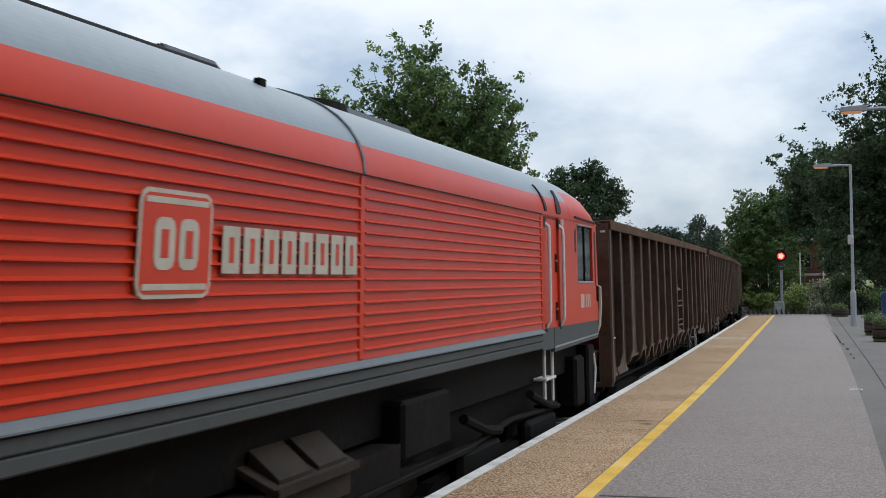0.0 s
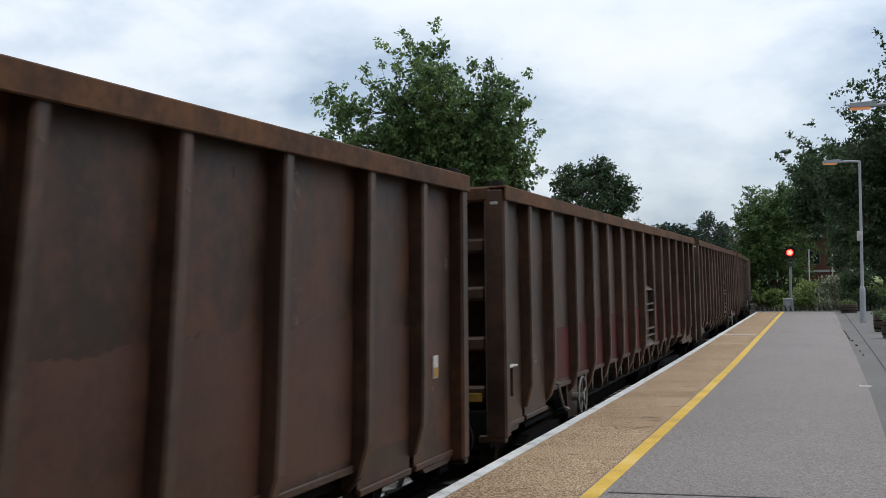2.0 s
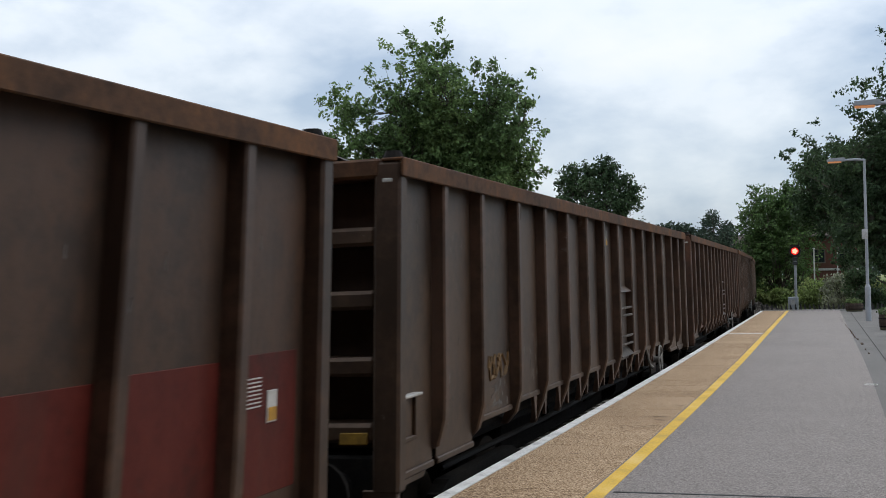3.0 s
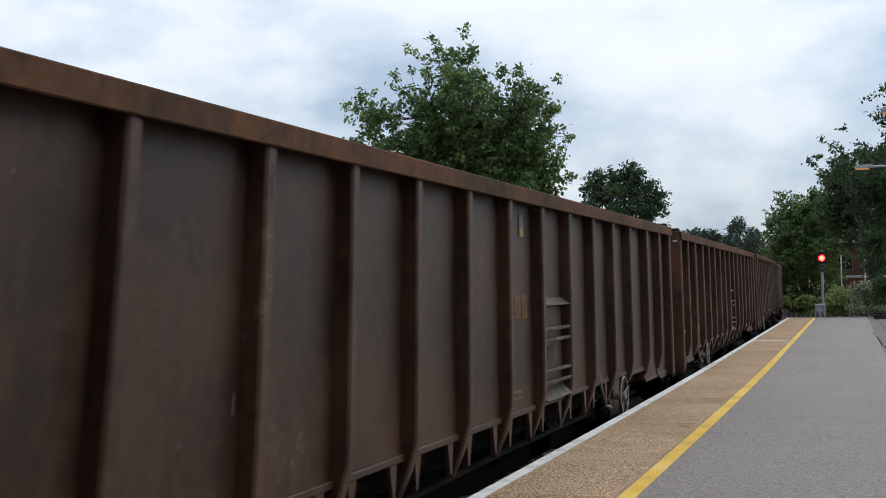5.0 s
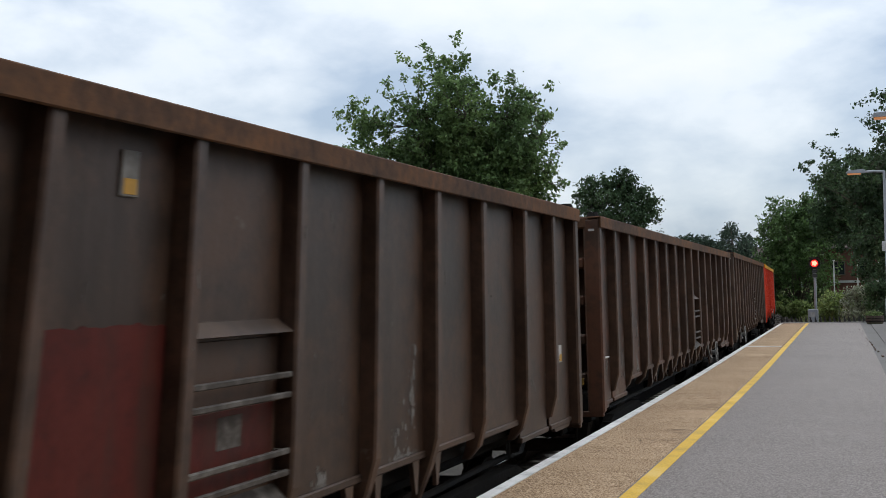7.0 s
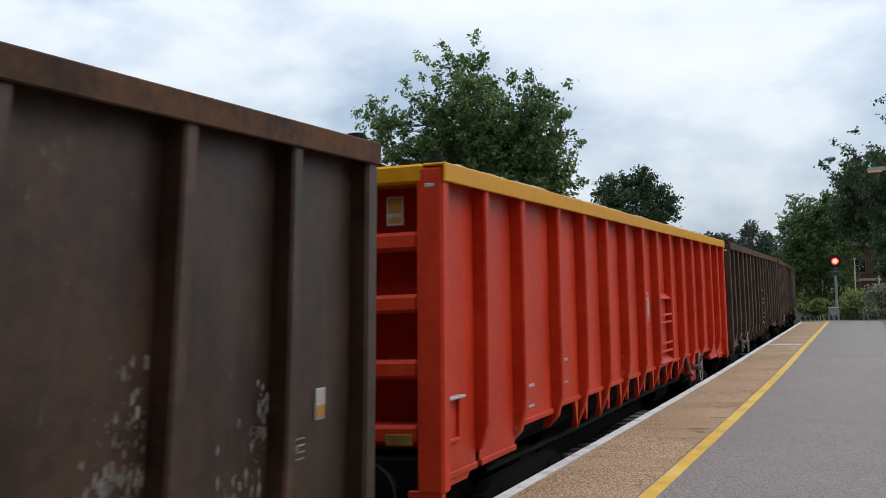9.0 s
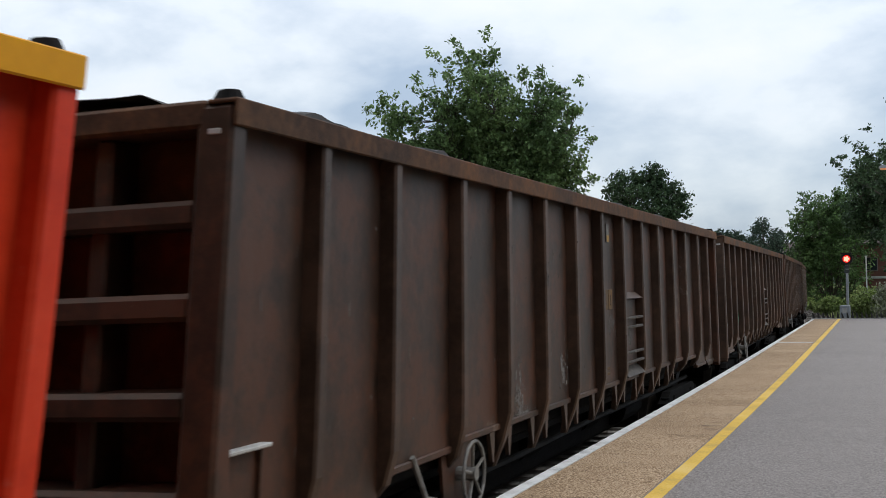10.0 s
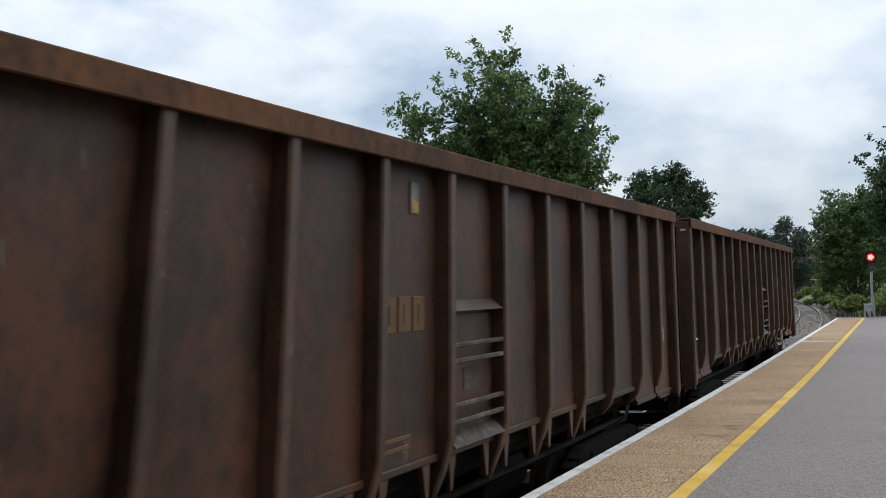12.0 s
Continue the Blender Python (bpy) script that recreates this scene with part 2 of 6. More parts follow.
SPIKE = material("tarred_timber", [(0.016, 0.015, 0.014), (0.035, 0.032, 0.028)], 0.85, 20, 3.0, 0.2)
WORN_STEEL = material("scuffed_step_steel", [(0.030, 0.024, 0.019), (0.066, 0.056, 0.047), (0.165, 0.15, 0.13)], 0.65, 14, 3.5, 0.1, spec=0.2)
FADED_YELLOW = material("worn_yellow_paint", [(0.08, 0.045, 0.012), (0.34, 0.20, 0.02)], 0.7, 12, 5.0, 0.1)
WORN_WHITE = material("worn_off_white_paint", [(0.09, 0.082, 0.07), (0.26, 0.25, 0.225)], 0.7, 14, 5.0, 0.1)
ORANGE_RUST = material("orange_rusted_paint", [(0.026, 0.015, 0.010), (0.056, 0.030, 0.017), (0.15, 0.060, 0.018)], 0.75, 9, 1.6, 0.15, streak=0.6, streak_color=(0.045, 0.026, 0.017), tight=0.7, spec=0.1, chips=0.9, chip_color=(0.13, 0.10, 0.07))
FLAKES = material("flaking_pale_paint", [(0.09, 0.080, 0.070), (0.24, 0.225, 0.205)], 0.8, 40, 5.0, 0.1, spec=0.1)
OLD_RUST = material("rust_red_lower_paint", [(0.0156, 0.0070, 0.0047), (0.0437, 0.0183, 0.0125), (0.0686, 0.0281, 0.0187)], 0.52, 9, 0.9, 0.12, streak=0.5, streak_color=(0.050, 0.024, 0.017), tight=0.8, spec=0.7, sheen=(1.0, 0.74, 0.58), chips=0.4, chip_color=(0.10, 0.075, 0.06))
CREAM = material("grubby_cream_paint", [(0.40, 0.37, 0.29), (0.55, 0.51, 0.42)], 0.6, 20, 4.0, 0.05)
PALE_BLUE = material("pale_blue_spray_paint", [(0.22, 0.30, 0.34), (0.34, 0.42, 0.46)], 0.6, 20, 4.0, 0.05)
TAN_SPRAY = material("faded_tan_spray_paint", [(0.055, 0.040, 0.024), (0.12, 0.088, 0.050)], 0.7, 16, 3.0, 0.05)
SPRAY_GREEN = material("green_spray_paint", [(0.02, 0.09, 0.05), (0.03, 0.14, 0.075)], 0.6, 20, 4.0, 0.05)


def foliage(name, colors, gloss=0.45):
    m = material(name, colors, gloss, 3.0, 0.35, 0.0, island=0.5, spec=0.12)
    p = m.node_tree.nodes["Principled BSDF"]
    # thin leaves let some light through
    t = m.node_tree
    out = t.nodes["Material Output"]
    glow_through = t.nodes.new("ShaderNodeBsdfTranslucent")
    t.links.new(p.inputs["Base Color"].links[0].from_socket, glow_through.inputs["Color"])
    mixed = t.nodes.new("ShaderNodeMixShader")
    mixed.inputs[0].default_value = 0.38
    t.links.new(p.outputs[0], mixed.inputs[1])
    t.links.new(glow_through.outputs[0], mixed.inputs[2])
    t.links.new(mixed.outputs[0], out.inputs["Surface"])
    return m


LEAF_GREEN = foliage("green_leaves", [(0.062, 0.103, 0.042), (0.122, 0.188, 0.068), (0.225, 0.295, 0.105)])
LEAF_DARK = foliage("dark_green_leaves", [(0.028, 0.050, 0.027), (0.054, 0.088, 0.042), (0.100, 0.145, 0.062)])
# Distance haze is mixed into these leaf colours, bluer and flatter.
LEAF_HAZE = foliage("haze_tinted_blue_green_leaves", [(0.030, 0.048, 0.036), (0.045, 0.068, 0.046), (0.06, 0.085, 0.055)])
LEAF_MID = foliage("mid_green_leaves", [(0.044, 0.078, 0.029), (0.088, 0.148, 0.050), (0.155, 0.230, 0.080)])
LEAF_BRIGHT = foliage("bright_shrub_leaves", [(0.100, 0.145, 0.042), (0.175, 0.228, 0.072), (0.28, 0.32, 0.13)])
BLOSSOM = foliage("pale_seed_heads", [(0.11, 0.14, 0.065), (0.20, 0.22, 0.13), (0.38, 0.37, 0.31)])


def glow(name, color, strength):
    m = bpy.data.materials.new(name)
    m.use_nodes = True
    p = m.node_tree.nodes["Principled BSDF"]
    p.inputs["Base Color"].default_value = (*color, 1)
    p.inputs["Emission Color"].default_value = (*color, 1)
    p.inputs["Emission Strength"].default_value = strength
    return m


def glass(name):
    m = bpy.data.materials.new(name)
    m.use_nodes = True
    p = m.node_tree.nodes["Principled BSDF"]
    p.inputs["Base Color"].default_value = (0.02, 0.026, 0.028, 1)
    p.inputs["Roughness"].default_value = 0.08
    p.inputs["Specular IOR Level"].default_value = 0.45
    return m


SIGNAL_RED = glow("lit_red_signal_lens", (1.0, 0.015, 0.006), 0.9)
SIGNAL_CORE = glow("lit_signal_lamps", (1.0, 0.22, 0.15), 3.0)
LAMP_AMBER = glow("lit_sodium_lamp", (0.8, 0.34, 0.14), 0.32)
CAB_GLASS = glass("dark_cab_glass")

# ---------------------------------------------------------------- mesh tools


class Shape:
    """Vertices and faces, to which solids are added."""

    def __init__(self):
        self.v, self.f = [], []

    def add(self, verts, faces):
        n = len(self.v)
        self.v += [tuple(q) for q in verts]
        self.f += [tuple(n + i for i in face) for face in faces]
        return self

    def box(self, x0, x1, y0, y1, z0, z1, c=0.0):
        if c <= 0:
            v = [(x, y, z) for x in (x0, x1) for y in (y0, y1) for z in (z0, z1)]
            return self.add(v, [(0, 1, 3, 2), (4, 6, 7, 5), (0, 4, 5, 1), (2, 3, 7, 6), (0, 2, 6, 4), (1, 5, 7, 3)])
        c = min(c, (x1 - x0) * 0.45, (y1 - y0) * 0.45, (z1 - z0) * 0.45)
        lo, hi, v, at = (x0, y0, z0), (x1, y1, z1), [], {}
        for i in range(8):
            s = (i & 1, (i >> 1) & 1, (i >> 2) & 1)
            for k in range(3):
                at[i, k] = len(v)
                v.append([(hi[j] - (0 if j == k else c)) if s[j] else (lo[j] + (0 if j == k else c)) for j in range(3)])
        f = []
        for k in range(3):
            a, b = 1 << ((k + 1) % 3), 1 << ((k + 2) % 3)
            for s in (0, 1):
                q = [at[(s << k) + w, k] for w in (0, a, a + b, b)]
                f.append(q if s else q[::-1])
            for w in (0, a, b, a + b):
                i, j = w, w + (1 << k)
                ka, kb = (k + 1) % 3, (k + 2) % 3
                q = [at[i, ka], at[j, ka], at[j, kb], at[i, kb]]
                f.append(q if (w in (0, a + b)) else q[::-1])
        for i in range(8):
            q = [at[i, 0], at[i, 1], at[i, 2]]
            f.append(q if bin(i).count("1") % 2 else q[::-1])
        return self.add(v, f)

    def prism(self, outline, axis, a, b):
        """outline: points of a closed polygon across the axis (x: (y, z); y: (x, z); z: (x, y)), drawn out from a to b."""
        def at(q, w):
            return {"x": (w, q[0], q[1]), "y": (q[0], w, q[1]), "z": (q[0], q[1], w)}[axis]
        n = len(outline)
        v = [at(q, a) for q in outline] + [at(q, b) for q in outline]
        f = [(i, (i + 1) % n, n + (i + 1) % n, n + i) for i in range(n)] + [tuple(range(n))[::-1], tuple(range(n, 2 * n))]
        return self.add(v, f)

    def disc(self, axis, center, r, a, b, n=16, r2=None):
        """A round solid along an axis."""
        r2 = r if r2 is None else r2
        ring = [(math.cos(2 * math.pi * i / n), math.sin(2 * math.pi * i / n)) for i in range(n)]
        def at(p, q, w):
            return {"x": (w, center[0] + p, center[1] + q), "y": (center[0] + p, w, center[1] + q), "z": (center[0] + p, center[1] + q, w)}[axis]
        v = [at(p * r, q * r, a) for p, q in ring] + [at(p * r2, q * r2, b) for p, q in ring]
        f = [(i, (i + 1) % n, n + (i + 1) % n, n + i) for i in range(n)] + [tuple(range(n))[::-1], tuple(range(n, 2 * n))]
        return self.add(v, f)

    def tube(self, points, radii, n=7):
        pts = [Vector(p) for p in points]
        if not isinstance(radii, (list, tuple)):
            radii = [radii] * len(pts)
        v, f = [], []
        for i, p in enumerate(pts):
            d = (pts[min(i + 1, len(pts) - 1)] - pts[max(i - 1, 0)]).normalized()
            s = d.orthogonal().normalized() if i == 0 else (side - side.dot(d) * d).normalized()
            side = s
            u = d.cross(s)
            for k in range(n):
                w = 2 * math.pi * k / n
                v.append(p + radii[i] * (math.cos(w) * s + math.sin(w) * u))
        for i in range(len(pts) - 1):
            for k in range(n):
                f.append((i * n + k, i * n + (k + 1) % n, (i + 1) * n + (k + 1) % n, (i + 1) * n + k))
        f += [tuple(range(n))[::-1], tuple(range((len(pts) - 1) * n, len(pts) * n))]
        return self.add(v, f)

    def ring(self, axis, center, w, r, thick, n=24, m=6):
        pts = []
        for i in range(n):
            g = 2 * math.pi * i / n
            p, q = center[0] + r * math.cos(g), center[1] + r * math.sin(g)
            pts.append({"x": (w, p, q), "y": (p, w, q), "z": (p, q, w)}[axis])
        v, f = [], []
        c = Vector({"x": (w, *center), "y": (center[0], w, center[1]), "z": (*center, w)}[axis])
        up = Vector({"x": (1, 0, 0), "y": (0, 1, 0), "z": (0, 0, 1)}[axis])
        for q in pts:
            o = (Vector(q) - c).normalized()
            for k in range(m):
                g = 2 * math.pi * k / m
                v.append(Vector(q) + thick * (math.cos(g) * o + math.sin(g) * up))
        for i in range(n):
            for k in range(m):
                f.append((i * m + k, i * m + (k + 1) % m, ((i + 1) % n) * m + (k + 1) % m, ((i + 1) % n) * m + k))
        return self.add(v, f)

    def mesh(self, name, mat, smooth=False):
        me = bpy.data.meshes.new(name)
        me.from_pydata(self.v, [], self.f)
        bm = bmesh.new()
        bm.from_mesh(me)
        bmesh.ops.recalc_face_normals(bm, faces=bm.faces)
        bm.to_mesh(me)
        bm.free()
        me.materials.append(mat)
        if smooth:
            me.polygons.foreach_set("use_smooth", [True] * len(me.polygons))
        return me


def part(name, shape, mat, parent=None, label="", smooth=False):
    """One mesh object, under a thing or a part if one is given."""
    ob = new(name, shape if isinstance(shape, bpy.types.Mesh) else shape.mesh(name, mat, smooth))
    if parent:
        ob.parent = parent
    return tagged(ob, label)


def thing(name, label, category, group="", at=None):
    ob = new(name)
    if at is not None:
        ob.matrix_basis = at
    return tagged(ob, label, category, group)


# ---------------------------------------------------------------- the line of the track
CURVE = 0.00098          # one over the radius: the line bends to its left
EDGE = -2.77             # the platform's edge, abreast of the camera
TRACK = -4.22            # the middle of the track there
RAIL_Z = -0.915


def along(s, x, z=0.0):
    """A place s metres on along the line, at the cross position x (as abreast of the camera)."""
    if x > TRACK + 1.44:
        # the platform straightens a little towards its end
        x += 0.0005 * max(0.0, min(s, 52) - 25) ** 2 * max(0.0, min(1.0, (64 - s) / 12))
    g = CURVE * s
    r = 1 / CURVE + (x - TRACK)
    return (TRACK - 1 / CURVE + r * math.cos(g), r * math.sin(g), z)


def ribbon(shape, stations, x0, x1, z0, z1):
    """A bar of rectangular section that follows the line."""
    v, f = [], []
    for s in stations:
        v += [along(s, x0, z0), along(s, x1, z0), along(s, x1, z1), along(s, x0, z1)]
    for i in range(len(stations) - 1):
        for k in range(4):
            f.append((4 * i + k, 4 * i + (k + 1) % 4, 4 * i + 4 + (k + 1) % 4, 4 * i + 4 + k))
    n = 4 * (len(stations) - 1)
    f += [(3, 2, 1, 0), (n, n + 1, n + 2, n + 3)]
    return shape.add(v, f)


def steps(a, b, d):
    n = max(1, round((b - a) / d))
    return [a + (b - a) * i / n for i in range(n + 1)]

# ---------------------------------------------------------------- ground, platform, track
def structure(name, shape, mat, label):
    return tagged(part(name, shape, mat), label, "", "", "structure")


def build_ground():
    s = Shape()
    xs = [-1500, -600, -250, -120, -60, -35, -24, -16, -11, -8.2, 10, 14, 20, 30, 60, 150, 400, 1500]
    ys = [-1500, -300, -60, 0, 30, 55, 70, 90, 120, 160, 220, 320, 600, 1500]
    v = [(x, y, -1.32) for y in ys for x in xs]
    f = [(j * len(xs) + i, j * len(xs) + i + 1, (j + 1) * len(xs) + i + 1, (j + 1) * len(xs) + i) for j in range(len(ys) - 1) for i in range(len(xs) - 1)]
    structure("ground", s.add(v, f), EARTH, "rough green and brown ground beside the railway")


def build_track():
    far = steps(-60, 330, 5)
    s = Shape()
    ribbon(s, far, TRACK - 6.6, TRACK + 1.33, -1.36, -1.11)
    ribbon(s, steps(53, 330, 5), TRACK + 1.32, TRACK + 3.2, -1.36, -1.13)
    bed = structure("ballast", s, BALLAST, "brown grey crushed stone ballast under the track")
    for side_of in (-1, 1):
        r, top = Shape(), Shape()
        x = TRACK + side_of * 0.7525
        ribbon(r, far, x - 0.07, x + 0.07, -1.075, -1.06)
        ribbon(r, far, x - 0.009, x + 0.009, -1.06, -0.955)
        ribbon(r, far, x - 0.035, x + 0.035, -0.955, -0.922)
        ribbon(top, far, x - 0.03, x + 0.03, -0.921, RAIL_Z)
        rail = tagged(part("rail", r, RAIL), "brown rusty steel running rail with a bright head", "rail", "rails")
        part("rail_head", top, RAIL_TOP, rail, "polished bright rail head")
    # loose stones near the end of the platform
    rnd = random.Random(4)
    s = Shape()
    for i in range(2600):
        d = rnd.uniform(50, 130)
        x, y, z = along(d, TRACK + rnd.uniform(-2.2, 3.1), -1.12)
        a = rnd.uniform(0.03, 0.075)
        v = [(x - a, y - a * 0.6, z), (x + a, y - a * rnd.random(), z), (x + a * rnd.random(), y + a, z), (x - a * 0.7, y + a * 0.8, z),
             (x - a * 0.4, y - a * 0.3, z + a * rnd.uniform(0.6, 1.2)), (x + a * 0.5, y + a * 0.3, z + a * rnd.uniform(0.6, 1.2))]
        s.add(v, [(0, 1, 5, 4), (1, 2, 5), (2, 3, 4, 5), (3, 0, 4)])
    tagged(part("ballast_stones", s, BALLAST), "loose grey brown ballast stones between the rails", "stones", "", "stuff")


def build_sleepers():
    sh = Shape().box(-1.25, 1.25, -0.13, 0.13, -0.2, 0.0, 0.03).mesh("sleeper", SLEEPER)
    holder = bpy.data.objects["ballast"]
    for i in range(150):
        d = 46 + i * 0.65
        ob = part("sleeper", sh, SLEEPER, holder)
        x, y, z = along(d, TRACK, -1.078)
        ob.matrix_basis = pose(x, y, z, 0, 0, math.degrees(CURVE * d))
    rest = Shape()
    for i in range(180):
        d = 46 - (i + 1) * 0.65 if i < 120 else 143.5 + (i - 120) * 0.65
        g = CURVE * d
        b = Shape().box(-1.25, 1.25, -0.13, 0.13, -0.2, 0.0)
        x, y, z = along(d, TRACK, -1.078)
        m = pose(x, y, z, 0, 0, math.degrees(g))
        rest.add([m @ Vector(q) for q in b.v], b.f)
    tagged(part("sleepers", rest, SLEEPER, holder), "", "", "", "stuff")
    box = thing("track_box", "small white equipment box between the rails", "equipment box", at=Matrix.Translation(along(86, TRACK + 0.1, -1.1)))
    part("casing", Shape().box(-0.22, 0.22, -0.3, 0.3, 0, 0.3, 0.03), WHITE_PAINT, box)
    part("lid", Shape().box(-0.25, 0.25, -0.33, 0.33, 0.3, 0.34, 0.01), WHITE_PAINT, box)


FIRST, LAST = -24, 52.0


def build_platform():
    long = steps(FIRST, LAST, 2)
    s = Shape()
    ribbon(s, long, EDGE + 0.05, 9.0, -1.36, -0.06)
    ribbon(s, long, EDGE - 0.0, EDGE + 0.6, -0.2, -0.06)
    body = structure("platform", s, CONCRETE, "concrete station platform with a curved edge")
    s = Shape()
    ribbon(s, long, EDGE + 1.165, EDGE + 3.12, -0.06, 0.0)
    structure("tarmac", s, TARMAC, "worn grey tarmac platform surface")
    s = Shape()
    ribbon(s, long, EDGE + 3.48, 9.0, -0.06, -0.004)
    structure("rear_paving", s, PAVING, "worn paving at the back of the platform, tree shade in its colour")
    s = Shape()
    ribbon(s, long, EDGE + 3.12, EDGE + 3.48, -0.06, -0.02)
    structure("drain_channel", s, PAVING, "shallow concrete drain channel along the platform")
    s = Shape()
    ribbon(s, long, EDGE + 1.0, EDGE + 1.165, -0.06, -0.001)
    structure("line_base", s, TARMAC, "tarmac strip under the yellow line")
    s = Shape()
    for a, b in ((FIRST, 8.0), (8.03, LAST)):
        ribbon(s, steps(a, b, 2), EDGE + 1.018, EDGE + 1.140, -0.001, 0.003)
    structure("yellow_line", s, LINE_YELLOW, "worn yellow safety line painted along the platform")
    s = Shape()
    ribbon(s, long, EDGE + 0.004, EDGE + 0.108, -0.06, 0.002)
    structure("white_edge_line", s, LINE_WHITE, "worn white line painted along the platform edge")
    # a dark sealed joint across the tarmac, and a painted cross line
    s = Shape()
    x0, y0, _ = along(8.45, EDGE + 1.17)
    s.add([(x0, y0 - 0.02, 0.003), (5.5, y0 + 0.35, 0.003), (5.5, y0 + 0.38, 0.003), (x0, y0 + 0.015, 0.003), (x0, y0 - 0.02, 0.0), (5.5, y0 + 0.35, 0.0), (5.5, y0 + 0.38, 0.0), (x0, y0 + 0.015, 0.0)],
          [(0, 1, 2, 3), (4, 7, 6, 5), (0, 4, 5, 1), (1, 5, 6, 2), (2, 6, 7, 3), (3, 7, 4, 0)])
    structure("sealed_joint", s, DARK_RUBBER, "black sealed joint across the tarmac")
    s = Shape()
    ribbon(s, [31.72, 31.94], EDGE + 0.115, EDGE + 0.98, 0.0, 0.004)
    structure("white_cross_line", s, LINE_WHITE, "short white line painted across the paving slabs")
    s = Shape()
    ribbon(s, [51.8, 52.1], EDGE, EDGE + 3.6, -0.3, 0.03)
    structure("end_kerb", s, CONCRETE, "concrete kerb at the end of the platform")
    # ramp down beyond the end
    s = Shape()
    v = [along(52.1, EDGE, 0), along(52.1, 6, 0), along(58, 6, -1.2), along(58, EDGE, -1.2), along(52.1, EDGE, -1.36), along(52.1, 6, -1.36), along(58, 6, -1.36), along(58, EDGE, -1.36)]
    s.add(v, [(0, 1, 2, 3), (4, 7, 6, 5), (0, 4, 5, 1), (1, 5, 6, 2), (2, 6, 7, 3), (3, 7, 4, 0)])
    structure("platform_ramp", s, CONCRETE, "ramp beyond the end of the platform")
    # white mark on the tarmac
    s = Shape()
    s.ring("z", (0.17, 17.3), 0.001, 0.08, 0.006, 20, 5)
    structure("round_mark", s, LINE_WHITE, "small round white mark on the tarmac")


def build_slabs():
    holder = bpy.data.objects["platform"]
    rnd = random.Random(8)
    base = [Shape().box(0.113, 0.992, 0.002, 0.760, -0.06, 0.0, 0.003 + 0.001 * w).mesh("paving_slab", PAVER) for w in range(3)]
    d = -6.0
    while d < LAST - 0.8:
        ob = part("paving_slab", rnd.choice(base), PAVER, holder)
        g = math.degrees(CURVE * d)
        x, y, z = along(d, EDGE)
        ob.matrix_basis = pose(x, y, rnd.uniform(-0.0015, 0.0008), 0, rnd.uniform(-0.07, 0.07), g)
        d += 0.762
    s = Shape()
    ribbon(s, steps(FIRST, -6.01, 2), EDGE + 0.113, EDGE + 0.992, -0.06, 0.0)
    structure("near_paving", s, PAVER, "buff paving along the platform edge")
    # rusty cracks by the yellow line
    cracks = Shape()
    for i in range(30):
        d = rnd.choice([12.6, 13.0, 13.3, 15.5, 15.9, 17.8, 20.4, 22.0, 12.8, 12.2, 14.2, 27.0, 24.5, 10.2, 18.3]) + rnd.uniform(-0.1, 0.1)
        b = EDGE + 1.0 - (0 if rnd.random() < 0.75 else rnd.uniform(0.2, 0.5))
        a = b - rnd.uniform(0.12, 0.38)
        w = rnd.uniform(0.012, 0.028)
        q = [along(d, a, 0.0045), along(d + w * 0.6, (a + b) / 2, 0.0045), along(d + rnd.uniform(-0.03, 0.03), b, 0.0045), along(d + w * 1.6, (a + b) / 2, 0.0045)]
        cracks.add(q, [(0, 1, 2, 3)])
    tagged(part("crack", cracks, CRACK, holder), "rust stained cracks")
    iron = bpy.data.objects["drain_channel"]
    bars = [Shape().box(0.015, 0.04 + 0.015 * k, 0, 0.16 + 0.13 * k, -0.03, -0.012 + 0.0135, 0.006).mesh("grating_bar", CRACK) for k in range(3)]
    d = 24.0
    while d < 44:
        ob = part("grating_bar", rnd.choice(bars), CRACK, iron)
        x, y, z = along(d, EDGE + 3.12 + 0.015 * (31 - d) + rnd.uniform(0.0, 0.03))
        ob.matrix_basis = pose(x, y, 0.002, 0, 0, math.degrees(CURVE * min(d, 25)) + 0.9 + rnd.uniform(-2, 2))
        d += rnd.uniform(0.3, 0.8) if 29 < d < 37 else rnd.uniform(1.0, 2.6)


def build_light_block_walls():
    """Plain brick wall, unseen behind the camera, added to block light; opens for railway."""
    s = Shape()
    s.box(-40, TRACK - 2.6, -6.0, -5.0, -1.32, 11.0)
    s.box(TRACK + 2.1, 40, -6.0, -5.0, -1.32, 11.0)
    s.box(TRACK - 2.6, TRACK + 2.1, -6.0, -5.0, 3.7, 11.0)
    structure("wall_rear", s, BRICK, "plain brick wall, added unseen to block light, with an opening over the railway")
    # Second added wall, out of view, darkening what the near wagon sides reflect.
    s = Shape().box(9.05, 9.45, -4.98, 19.0, -1.32, 7.4)
    structure("wall_side", s, BRICK, "plain brick wall, added unseen at the back of the platform to block light")


build_ground()
build_light_block_walls()
build_track()
build_platform()

# ---------------------------------------------------------------- the wagons
HALF = 8.32                        # half a wagon's length
RIBS = [1.05, 2.08, 3.33, 4.43, 5.53, 6.65, 7.77, 8.86, 9.97, 11.09, 12.2, 13.31, 14.56, 15.6]
PANEL_X, RIB_X, RIM_X = 1.205, 1.315, 1.335
LIP, TOP = 3.14, 3.275
SILL, SKIRT = 1.285, 1.08
STEP_BAY = 8


